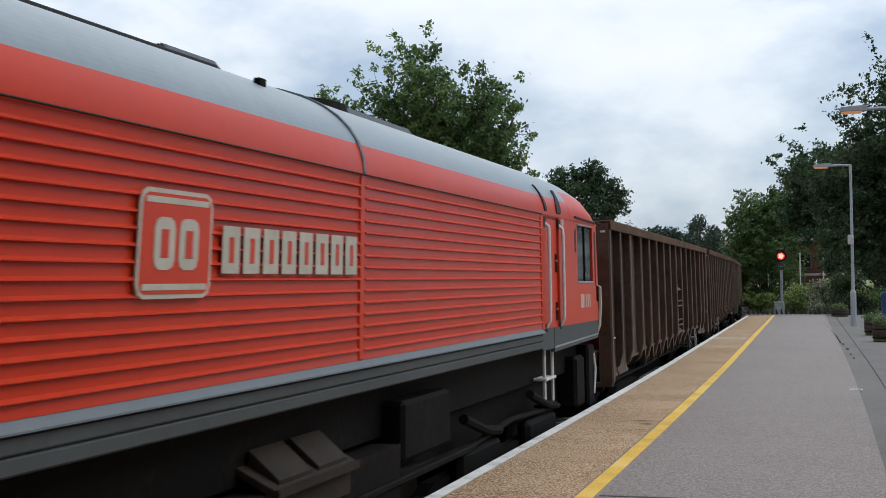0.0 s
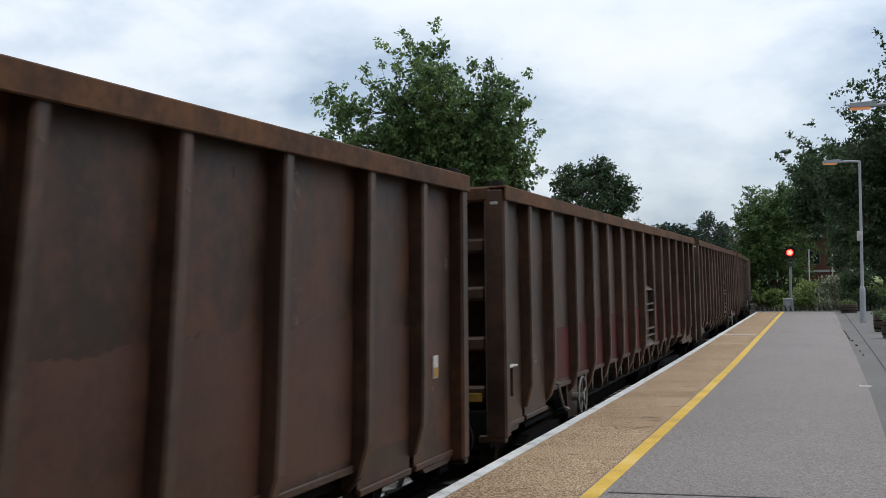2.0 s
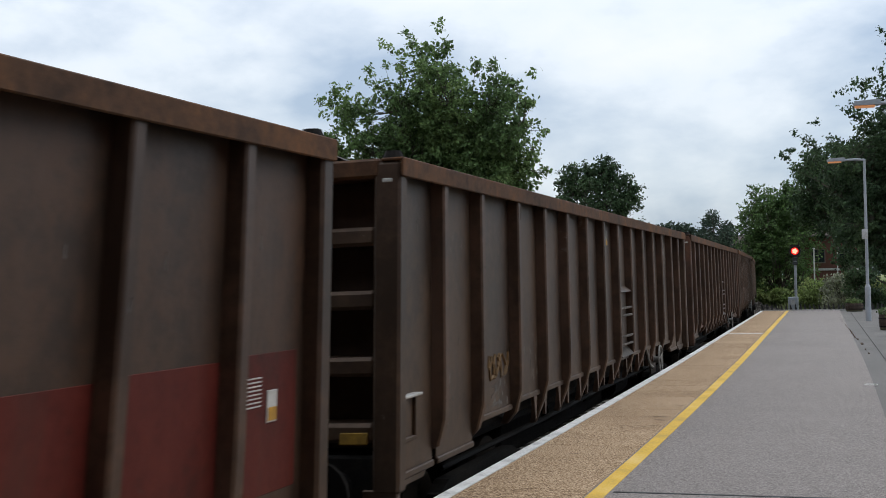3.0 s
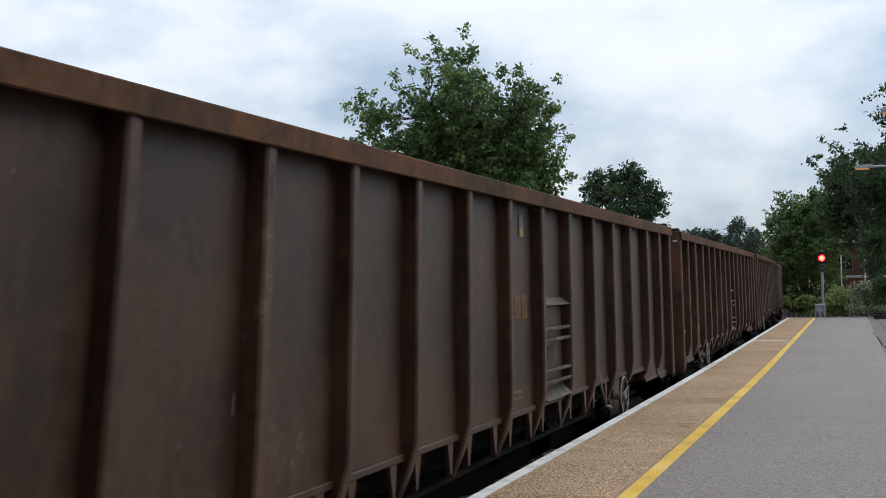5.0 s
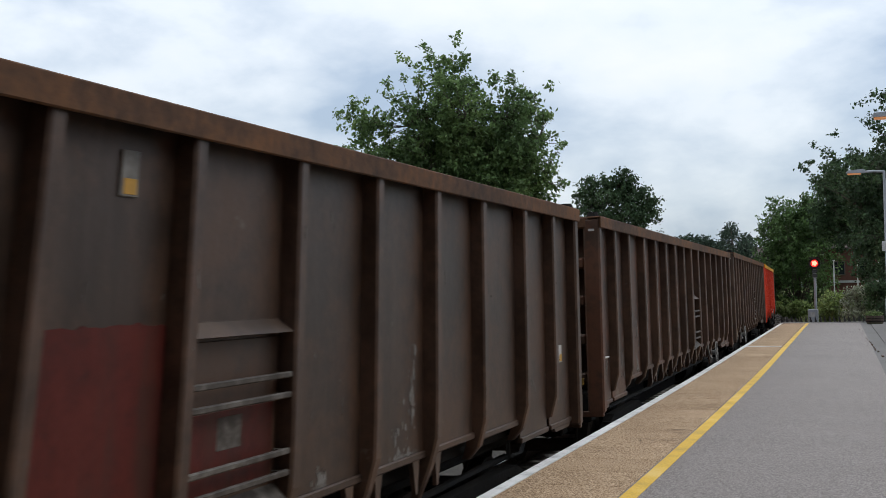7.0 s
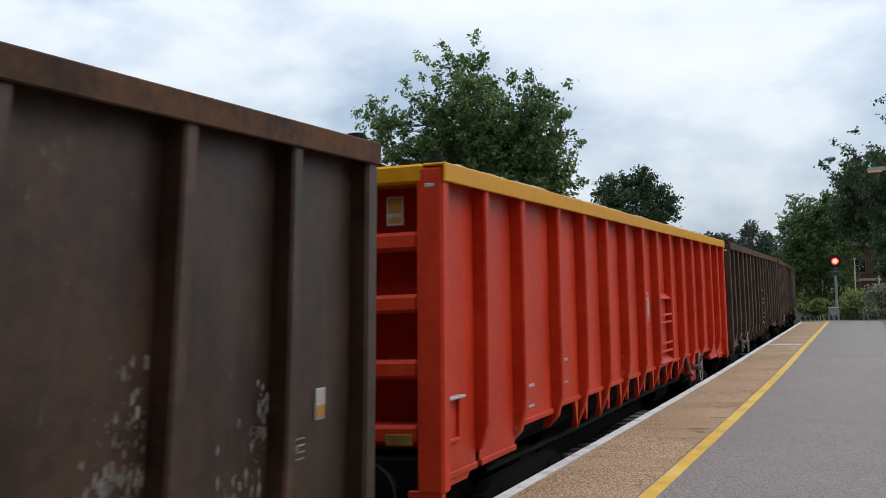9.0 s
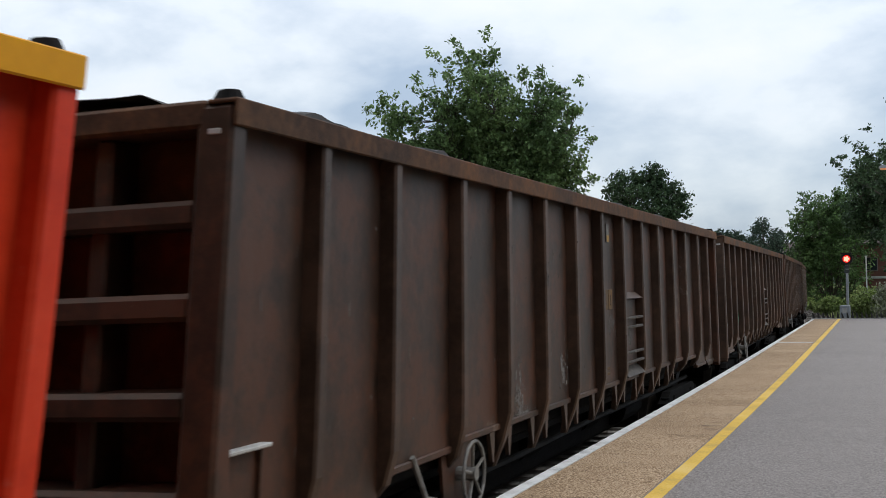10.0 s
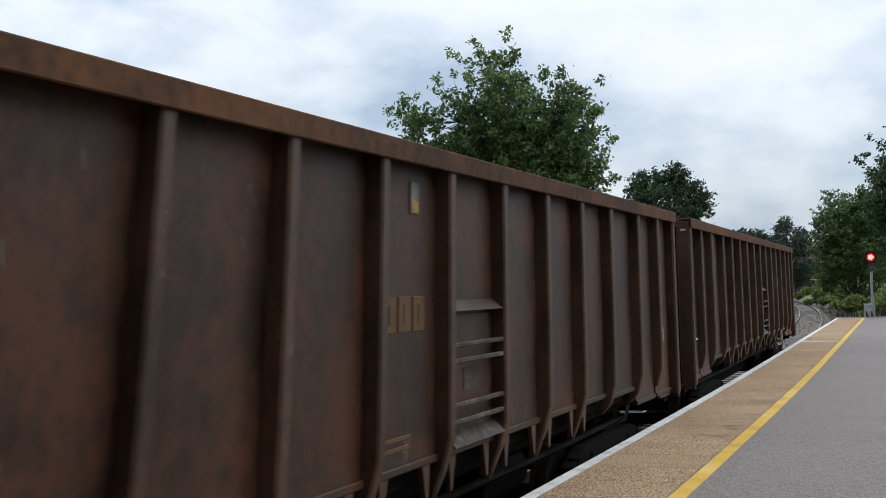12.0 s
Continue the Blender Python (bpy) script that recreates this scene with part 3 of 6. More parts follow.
def rib_shape(y, sx, low):
    """A pressed upright with a tapering foot and a gusset beside it."""
    s = Shape()
    w = 0.055
    a, b = PANEL_X - 0.01, RIB_X
    v, f = [], []
    rows = [(TOP - 0.024, a, b - 0.002, w), (1.62, a, b, w), (1.40, a - 0.02, b - 0.005, w), (1.20, a - 0.05, b - 0.06, w * 0.9), (low, a - 0.09, b - 0.15, w * 0.6)]
    for z, p, q, h in rows:
        v += [(sx * p, y - h, z), (sx * (q - 0.015), y - h, z), (sx * q, y - h + 0.015, z), (sx * q, y + h - 0.015, z), (sx * (q - 0.015), y + h, z), (sx * p, y + h, z)]
    for i in range(len(rows) - 1):
        for k in range(6):
            f.append((6 * i + k, 6 * i + (k + 1) % 6, 6 * i + 6 + (k + 1) % 6, 6 * i + 6 + k))
    n = 6 * (len(rows) - 1)
    f += [tuple(range(6))[::-1], tuple(range(n, n + 6))]
    s.add(v, f)
    for d in (-1, 1):
        t = [(y + d * 0.30, SILL + 0.03), (y + d * 0.16, SILL + 0.03), (y + d * 0.19, low + 0.06), (y + d * 0.225, low + 0.06)]
        if low < 1.05:
            s.prism(t if d > 0 else t[::-1], "x", sx * (PANEL_X - 0.02), sx * (PANEL_X + 0.012))
    return s


def side_parts(w, sx):
    stops = [0.14] + RIBS + [2 * HALF - 0.14]
    for i in range(15):
        y0, y1 = stops[i] - HALF, stops[i + 1] - HALF
        y0 += 0.05 if i else 0.0
        y1 -= 0.05 if i < 14 else 0.0
        low = SKIRT if i in (0, 1, 13, 14) else SILL
        if i in (2, 12):
            low = 1.25
        s = Shape().box(min(sx * (PANEL_X - 0.02), sx * PANEL_X), max(sx * (PANEL_X - 0.02), sx * PANEL_X), y0 - 0.004, y1 + 0.004, low, TOP - 0.03, 0.004)
        # a folded bottom edge
        s.box(min(sx * (PANEL_X - 0.05), sx * (PANEL_X + 0.02)), max(sx * (PANEL_X - 0.05), sx * (PANEL_X + 0.02)), y0, y1, low - 0.02, low + 0.03, 0.008)
        if i in (0, 14):
            d = -1 if i == 0 else 1
            e = y0 if i == 0 else y1
            s.prism([(e, SKIRT), (e - d * 0.72, SKIRT), (e - d * 0.64, SKIRT - 0.06), (e - d * 0.1, SKIRT - 0.06)], "x", sx * (PANEL_X - 0.03), sx * (PANEL_X + 0.01))
        part("side_panel", s, STEEL_DARK, w)
    for i, r in enumerate(RIBS):
        low = 1.16 if i in (0, 13) else 1.10 if i in (1, 2, 11, 12) else 0.98
        part("rib", rib_shape(r - HALF, sx, low), STEEL_RIB, w)
    for e in (-1, 1):
        y = e * (HALF - 0.075)
        s = Shape().box(min(sx * 1.12, sx * (RIB_X - 0.001)), max(sx * 1.12, sx * (RIB_X - 0.001)), y - 0.075, y + 0.075, 1.02, TOP - 0.026, 0.02)
        s.box(min(sx * 1.05, sx * 1.3), max(sx * 1.05, sx * 1.3), min(y, y + e * 0.07), max(y, y + e * 0.07), 0.98, 1.05, 0.01)
        part("corner_post", s, STEEL_DARK, w)
    s = Shape().box(min(sx * 1.317, sx * RIM_X), max(sx * 1.317, sx * RIM_X), -HALF, HALF, LIP, TOP, 0.007)
    s.box(min(sx * 1.17, sx * 1.327), max(sx * 1.17, sx * 1.327), -HALF, HALF, TOP - 0.022, TOP - 0.001, 0.006)
    part("top_rail", s, RIM_RUST, w, "rust-brown top rail")
    # steps in their bay
    y0, y1 = RIBS[STEP_BAY - 1] - HALF + 0.06, RIBS[STEP_BAY] - HALF - 0.06
    def xs(a, b):
        return (min(sx * a, sx * b), max(sx * a, sx * b))
    hood = Shape().prism([(y0, 2.295), (y1, 2.295), (y1, 2.28), (y0, 2.28)], "x", sx * 1.2, sx * 1.21)
    hood.add([(sx * 1.2, y0, 2.30), (sx * 1.2, y1, 2.30), (sx * 1.30, y1, 2.22), (sx * 1.30, y0, 2.22), (sx * 1.2, y0, 2.21), (sx * 1.2, y1, 2.21)],
             [(0, 1, 2, 3), (3, 2, 5, 4), (0, 3, 4), (1, 5, 2), (0, 4, 5, 1)])
    part("step_hood", hood, STEEL_GREY, w)
    for z in (1.995, 1.89, 1.60, 1.49):
        s = Shape().box(*xs(1.27, 1.30), y0, y1, z - 0.016, z + 0.016, 0.006)
        s.box(*xs(1.2, 1.28), y0 + 0.01, y0 + 0.04, z - 0.012, z + 0.012)
        s.box(*xs(1.2, 1.28), y1 - 0.04, y1 - 0.01, z - 0.012, z + 0.012)
        part("step_rung", s, WORN_STEEL, w)
    low = Shape().add([(sx * 1.2, y0, 1.44), (sx * 1.2, y1, 1.44), (sx * 1.31, y1, 1.33), (sx * 1.31, y0, 1.33), (sx * 1.2, y0, 1.31), (sx * 1.2, y1, 1.31)],
                      [(0, 1, 2, 3), (3, 2, 5, 4), (0, 3, 4), (1, 5, 2), (0, 4, 5, 1)])
    part("lower_step", low, WORN_STEEL, w)
    part("step_plate", Shape().box(*xs(1.2, 1.215), y0 + 0.03, y1 - 0.03, 1.46, 2.2, 0.004), STEEL_DARK, w)
    mid = (y0 + y1) / 2
    part("step_label", Shape().box(*xs(1.213, 1.22), mid - 0.13, mid + 0.11, 1.67, 1.83, 0.003), WORN_STEEL, w, "pale scuffed label")
    # the hatch frame with its pale top, by the corner
    y = 0.40 - HALF
    s = Shape()
    s.box(*xs(1.2, 1.23), y - 0.20, y - 0.17, 1.33, 1.62, 0.006)
    s.box(*xs(1.2, 1.23), y + 0.17, y + 0.20, 1.33, 1.62, 0.006)
    s.box(*xs(1.2, 1.23), y - 0.20, y + 0.20, 1.31, 1.34, 0.006)
    frame_part = part("label_frame", s, STEEL_DARK, w)
    part("frame_cap", Shape().box(*xs(1.2, 1.27), y - 0.21, y + 0.21, 1.615, 1.637, 0.006), WHITE_PAINT, frame_part, "pale scuffed cap")


def end_parts(w, e):
    y = e * HALF
    def ys(a, b):
        return (min(e * a, e * b), max(e * a, e * b))
    part("end_panel", Shape().box(-1.13, 1.13, *ys(HALF - 0.36, HALF - 0.33), 1.28, LIP + 0.01, 0.004), STEEL_DARK, w)
    for z in (2.74, 2.305, 1.855, 1.415):
        s = Shape().box(-1.12, 1.12, *ys(HALF - 0.34, HALF - 0.03), z - 0.065, z + 0.065, 0.025)
        part("end_beam", s, STEEL_DARK, w)
    for x in (-0.55, 0.0, 0.55):
        part("end_stiffener", Shape().box(x - 0.05, x + 0.05, *ys(HALF - 0.335, HALF - 0.10), 1.3, LIP, 0.015), STEEL_DARK, w)
    part("end_rail", Shape().box(-1.165, 1.165, *ys(HALF - 0.36, HALF + 0.005), LIP, TOP, 0.018), RIM_RUST, w, "rust-brown end rail")
    part("headstock", Shape().box(-1.15, 1.15, *ys(HALF - 0.28, HALF - 0.02), 0.92, 1.27, 0.02), UNDER, w)
    for x in (-0.87, 0.87):
        b = Shape().disc("y", (x, 1.06), 0.11, *(y - e * 0.02, y + e * 0.30), 14)
        b.disc("y", (x, 1.06), 0.225, *(y + e * 0.30, y + e * 0.345), 18)
        part("buffer", b, UNDER, w)
    c = Shape().box(-0.07, 0.07, *ys(HALF - 0.05, HALF + 0.42), 0.98, 1.10, 0.02)
    part("coupler", c, UNDER, w)
    hose = Shape().tube([(0.42, y, 1.0), (0.44, y + e * 0.16, 0.85), (0.40, y + e * 0.3, 0.62), (0.33, y + e * 0.42, 0.6)], 0.025, 7)
    part("brake_hose", hose, DARK_RUBBER, w)
    for x in (-0.98, 0.98):
        part("yellow_grip", Shape().box(x - 0.10, x + 0.10, *ys(HALF - 0.04, HALF - 0.015), 1.34, 1.42, 0.006), FADED_YELLOW, w, "worn yellow grip mark")
    for x in (-1.22, 1.22):
        k = Shape().disc("z", (x, y - e * 0.12), 0.085, TOP - 0.005, TOP + 0.055, 12, 0.055)
        part("corner_cap", k, UNDER, w)
        # The bracket's white is a bright glint put in as colour.
        part("corner_bracket", Shape().box(x - 0.04, x + 0.04, *ys(HALF - 0.08, HALF + 0.004), LIP - 0.04, LIP - 0.004, 0.008), WHITE_PAINT, w, "bracket with a bright glint painted on")


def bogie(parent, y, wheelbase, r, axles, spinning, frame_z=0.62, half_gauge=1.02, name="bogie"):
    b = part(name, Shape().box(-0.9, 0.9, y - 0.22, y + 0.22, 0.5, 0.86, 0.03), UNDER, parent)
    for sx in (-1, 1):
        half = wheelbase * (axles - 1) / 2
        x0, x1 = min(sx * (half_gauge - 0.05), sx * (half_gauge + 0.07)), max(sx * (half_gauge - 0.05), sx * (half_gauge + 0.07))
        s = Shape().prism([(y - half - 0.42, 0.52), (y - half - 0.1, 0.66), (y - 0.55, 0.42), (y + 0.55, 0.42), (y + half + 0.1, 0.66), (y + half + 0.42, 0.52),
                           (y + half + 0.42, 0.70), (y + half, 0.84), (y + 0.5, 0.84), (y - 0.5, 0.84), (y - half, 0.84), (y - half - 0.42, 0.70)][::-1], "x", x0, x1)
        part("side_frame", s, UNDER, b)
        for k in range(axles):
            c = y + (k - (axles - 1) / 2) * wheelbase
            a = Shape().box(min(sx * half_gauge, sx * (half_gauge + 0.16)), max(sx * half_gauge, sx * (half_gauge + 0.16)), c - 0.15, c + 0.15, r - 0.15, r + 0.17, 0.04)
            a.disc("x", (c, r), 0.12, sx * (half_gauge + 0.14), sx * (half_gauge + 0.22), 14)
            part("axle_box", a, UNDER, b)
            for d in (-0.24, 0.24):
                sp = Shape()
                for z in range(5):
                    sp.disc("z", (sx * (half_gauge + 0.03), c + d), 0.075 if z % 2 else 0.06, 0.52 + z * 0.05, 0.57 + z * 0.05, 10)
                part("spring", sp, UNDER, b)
    for k in range(axles):
        c = y + (k - (axles - 1) / 2) * wheelbase
        s = Shape().disc("x", (0, 0), 0.085, -1.1, 1.1, 10)
        for sx in (-1, 1):
            s.disc("x", (0, 0), r, sx * 0.70, sx * 0.82, 28)
            s.disc("x", (0, 0), r + 0.03, sx * 0.675, sx * 0.70, 28)
            s.disc("x", (0, 0), 0.16, sx * 0.82, sx * 0.88, 14)
            for q in range(6):
                g = q * math.pi / 3
                s.disc("x", (0.62 * r * math.cos(g), 0.62 * r * math.sin(g)), 0.05, sx * 0.815, sx * 0.828, 8)
        ws = part("wheelset", s, WHEEL_STEEL, parent)
        ws.matrix_basis = Matrix.Translation((0, c, r))
        spinning.append((c, r))


def make_wagon():
    w = thing("box_wagon", "tall dark brown bogie box wagon with upright ribs", "wagon", "wagons of the train")
    spinning = []
    for sx in (1, -1):
        side_parts(w, sx)
    for e in (-1, 1):
        end_parts(w, e)
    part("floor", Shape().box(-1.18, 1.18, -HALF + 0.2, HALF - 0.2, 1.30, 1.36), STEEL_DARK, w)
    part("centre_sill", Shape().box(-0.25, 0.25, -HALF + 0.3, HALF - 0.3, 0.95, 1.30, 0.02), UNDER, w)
    # Solid filler, added so daylight does not show through below the floor.
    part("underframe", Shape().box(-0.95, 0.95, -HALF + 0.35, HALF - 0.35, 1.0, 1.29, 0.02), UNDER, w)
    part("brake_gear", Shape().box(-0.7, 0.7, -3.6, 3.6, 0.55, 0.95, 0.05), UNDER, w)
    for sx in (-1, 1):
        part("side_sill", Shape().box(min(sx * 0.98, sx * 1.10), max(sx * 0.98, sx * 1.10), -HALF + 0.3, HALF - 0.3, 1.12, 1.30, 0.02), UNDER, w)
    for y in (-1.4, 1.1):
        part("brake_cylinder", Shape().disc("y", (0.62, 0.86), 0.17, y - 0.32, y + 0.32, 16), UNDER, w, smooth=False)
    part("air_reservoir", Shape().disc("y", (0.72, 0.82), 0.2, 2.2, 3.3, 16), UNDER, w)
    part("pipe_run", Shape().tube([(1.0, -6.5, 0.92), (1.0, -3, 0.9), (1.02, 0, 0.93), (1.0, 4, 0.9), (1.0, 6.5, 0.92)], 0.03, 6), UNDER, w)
    for y in (-5.55, 5.55):
        bogie(w, y, 2.0, 0.46, 2, spinning)
    # the load: uneven dark stone up to the rim
    rnd = random.Random(3)
    nx, ny = 9, 70
    v, f = [], []
    for j in range(ny + 1):
        for i in range(nx + 1):
            x, y = -1.13 + 2.26 * i / nx, -8.05 + 16.1 * j / ny
            rise = 0.20 * math.sin(math.pi * i / nx) + 0.08 * math.sin(y * 1.3) + 0.10 * noise.noise(Vector((x * 2, y * 0.9, 3))) + rnd.uniform(-0.05, 0.05)
            v.append((x, y, 3.17 + rise * (0.4 if i in (0, nx) else 1)))
    f = [(j * (nx + 1) + i, j * (nx + 1) + i + 1, (j + 1) * (nx + 1) + i + 1, (j + 1) * (nx + 1) + i) for j in range(ny) for i in range(nx)]
    heap = Shape().add(v, f)
    for i in range(75):
        y, x, q = rnd.uniform(-8.0, 8.0), rnd.choice((1.0, 1.06, 1.12)), rnd.uniform(0.05, 0.13)
        if math.sin(y * 0.9) + rnd.uniform(-0.6, 0.6) < 0.2:
            continue
        top = TOP + rnd.uniform(-0.02, 0.05)
        heap.add([(x - q, y - q * 1.8, top - 0.12), (x + q * 0.8, y - q, top - 0.12), (x + q, y + q * 1.6, top - 0.12), (x - q, y + q, top - 0.12), (x - q * 0.3, y - q * 0.9, top), (x + q * 0.3, y + q * 0.7, top - 0.015)],
                 [(0, 1, 4), (1, 2, 5, 4), (2, 3, 5), (3, 0, 4, 5), (3, 2, 1, 0)])
    part("stone_load", heap, SCRAP, w, "dark heaped stone load")
    return w, spinning


def handwheel(w, y):
    for sx in (1,):
        s = Shape().ring("x", (y, 1.06), sx * 1.31, 0.225, 0.013, 26, 6)
        for q in range(5):
            g = 0.4 + q * 2 * math.pi / 5
            s.tube([(sx * 1.30, y, 1.06), (sx * 1.31, y + 0.235 * math.cos(g), 1.06 + 0.235 * math.sin(g))], 0.012, 5)
        s.disc("x", (y, 1.06), 0.05, sx * 1.18, sx * 1.33, 12)
        part("brake_wheel", s, WORN_WHITE, w, "white spoked hand brake wheel")
        b = Shape().prism([(y - 0.34, SILL), (y + 0.34, SILL), (y + 0.26, 0.84), (y - 0.26, 0.84)], "x", sx * 1.16, sx * 1.185)
        part("brake_bracket", b, STEEL_DARK, w)
        l = Shape().tube([(1.22, y - 0.95, 1.3), (1.25, y - 0.78, 1.02), (1.27, y - 0.68, 0.98)], [0.022, 0.018, 0.03], 6)
        part("brake_lever", l, WORN_WHITE, w, "white brake lever")


def plate(w, name, y0, y1, z0, z1, mat, label="", out=0.012):
    return part(name, Shape().box(PANEL_X - 0.004, PANEL_X + out, y0 - HALF, y1 - HALF, z0, z1, 0.003), mat, w, label)


def repaint(w, table):
    for o in w.children_recursive:
        if o.type == "MESH" and o.data.materials and o.data.materials[0] in table:
            slot = o.material_slots[0]
            slot.link = "OBJECT"
            slot.material = table[o.data.materials[0]]


def scribble(w, y, z, wide, high, seed, mat, label):
    """Loose sprayed strokes, thin on the panel."""
    rnd = random.Random(seed)
    s = Shape()
    for k in range(5):
        u = y - HALF + wide * (k + 0.2 * rnd.random()) / 5
        pts = [(PANEL_X + 0.002, u + wide * 0.12 * rnd.uniform(-1, 1) + 0.03 * q, z + high * (0.5 + 0.5 * math.sin(q * 1.1 + k * 2.1))) for q in range(6)]
        s.tube(pts, 0.016, 5)
    part("sprayed_mark", s, mat, w, label)


def ragged_patch(w, name, y0, y1, z0, z1, uneven, seed, mat, label):
    """Old paint with an uneven, worn upper edge."""
    rnd = random.Random(seed)
    n = 22
    drift = [rnd.uniform(-1, 1) for k in range(6)]
    o = [(y0, z0), (y1, z0)]
    for k in range(n + 1):
        u = 1 - k / n
        q = u * 5
        i = min(4, int(q))
        wave = drift[i] + (drift[i + 1] - drift[i]) * (q - i)
        o.append((y0 + (y1 - y0) * u, z1 + uneven * (0.7 * wave + 0.35 * rnd.uniform(-1, 1))))
    part(name, Shape().prism([(y - HALF, z) for y, z in o], "x", PANEL_X - 0.004, PANEL_X + 0.004), mat, w, label)


def spray_stroke(w, points, wide, mat, label):
    """A flat painted stroke through points (y, z)."""
    v, f = [], []
    for i, (y, z) in enumerate(points):
        a, b = points[max(i - 1, 0)], points[min(i + 1, len(points) - 1)]
        d = Vector((b[0] - a[0], b[1] - a[1])).normalized()
        for x in (PANEL_X - 0.003, PANEL_X + 0.0055):
            for e in (-1, 1):
                v.append((x, y - HALF - e * d.y * wide / 2, z + e * d.x * wide / 2))
    for i in range(len(points) - 1):
        k = 4 * i
        f += [(k, k + 1, k + 5, k + 4), (k + 2, k + 6, k + 7, k + 3), (k, k + 4, k + 6, k + 2), (k + 1, k + 3, k + 7, k + 5)]
    k = 4 * (len(points) - 1)
    f += [(0, 2, 3, 1), (k, k + 1, k + 3, k + 2)]
    part("sprayed_stroke", Shape().add(v, f), mat, w, label)


def load_edge(w, y0, y1, level, uneven, seed, mat):
    """The uneven edge of the load, where it is heaped above the near rim."""
    v, f = [], []
    ys = steps(y0, y1, 0.09)
    for i, y in enumerate(ys):
        k = min(1.0, i / 6, (len(ys) - 1 - i) / 6)
        n = noise.noise(Vector((y * 1.1, seed, 0))) + 0.5 * noise.noise(Vector((y * 3.7, seed, 5)))
        top = TOP - 0.10 * (1 - k) + (level + uneven * n) * k
        v += [(1.165, y - HALF, TOP - 0.06), (1.13, y - HALF, top - 0.012), (1.06, y - HALF, top), (0.85, y - HALF, top + 0.02 * n), (0.80, y - HALF, TOP - 0.2)]
    for i in range(len(ys) - 1):
        f += [(5 * i + q, 5 * i + q + 1, 5 * i + q + 6, 5 * i + q + 5) for q in range(4)]
    part("load_edge", Shape().add(v, f), mat, w, "uneven heaped edge of the load")


def flaked_paint(w, y0, y1, z1, count, seed):
    """Small ragged flakes in drifts that run down the lower side."""
    rnd, s = random.Random(seed), Shape()
    drifts = [(rnd.uniform(y0, y1), SILL + 0.05 + (z1 - SILL) * rnd.random() ** 1.8, rnd.uniform(0.03, 0.12), rnd.uniform(0.05, 0.22)) for k in range(max(3, count // 55))]
    for i in range(count):
        cy, cz, wy, wz = rnd.choice(drifts)
        y, z = rnd.gauss(cy, wy), max(SILL + 0.04, rnd.gauss(cz, wz))
        if min(abs(y - r) for r in RIBS) < 0.075 or not 0.2 < y < 16.4 or abs(y - RIBS[STEP_BAY - 1] - 0.55) < 0.6:
            continue
        n, q = rnd.randint(4, 6), 0.004 + 0.022 * rnd.random() ** 2.5
        ring = [(q * rnd.uniform(0.4, 1.1) * math.cos(2 * math.pi * k / n), q * rnd.uniform(0.7, 2.4) * math.sin(2 * math.pi * k / n)) for k in range(n)]
        s.prism([(y - HALF + a, z + b) for a, b in ring], "x", PANEL_X - 0.002, PANEL_X + 0.003)
    tagged(part("flaked_paint", s, FLAKES, w), "pale flaking paint", "", "", "stuff")


def scratches(w, count, seed):
    """Bare scratches and scuffs on the panels and on the faces of the ribs."""
    rnd, s = random.Random(seed), Shape()
    for i in range(count):
        long, wide = 0.02 + 0.11 * rnd.random() ** 2, rnd.uniform(0.004, 0.013)
        if i % 4 == 0:
            y, x, z = rnd.choice(RIBS) + rnd.uniform(-0.025, 0.025), RIB_X, rnd.uniform(1.7, 3.0)
        else:
            y, x, z = rnd.uniform(0.3, 16.3), PANEL_X, rnd.uniform(1.5, 3.0)
            if min(abs(y - r) for r in RIBS) < 0.09 or abs(y - RIBS[STEP_BAY - 1] - 0.55) < 0.6:
                continue
        tilt = rnd.uniform(-0.02, 0.02)
        s.prism([(y - HALF, z), (y - HALF + wide, z + 0.01), (y - HALF + wide * 0.6 + tilt, z + long), (y - HALF + tilt, z + long * 0.8)], "x", x - 0.003, x + 0.0025)
    tagged(part("scratched_paint", s, FLAKES, w), "pale scratches", "", "", "stuff")


WAGON_COUNT, PITCH, SPEED = 15, 17.75, 20.7
# how high each body rides on its springs: the last wagons are lightly laden
RIDE = [-0.015, -0.015, -0.012, -0.01, -0.005, 0.0, -0.018, 0.01, 0.0, 0.05, 0.045, 0.05, 0.03, 0.055, 0.04]
WAGONS, SPIN = [], []


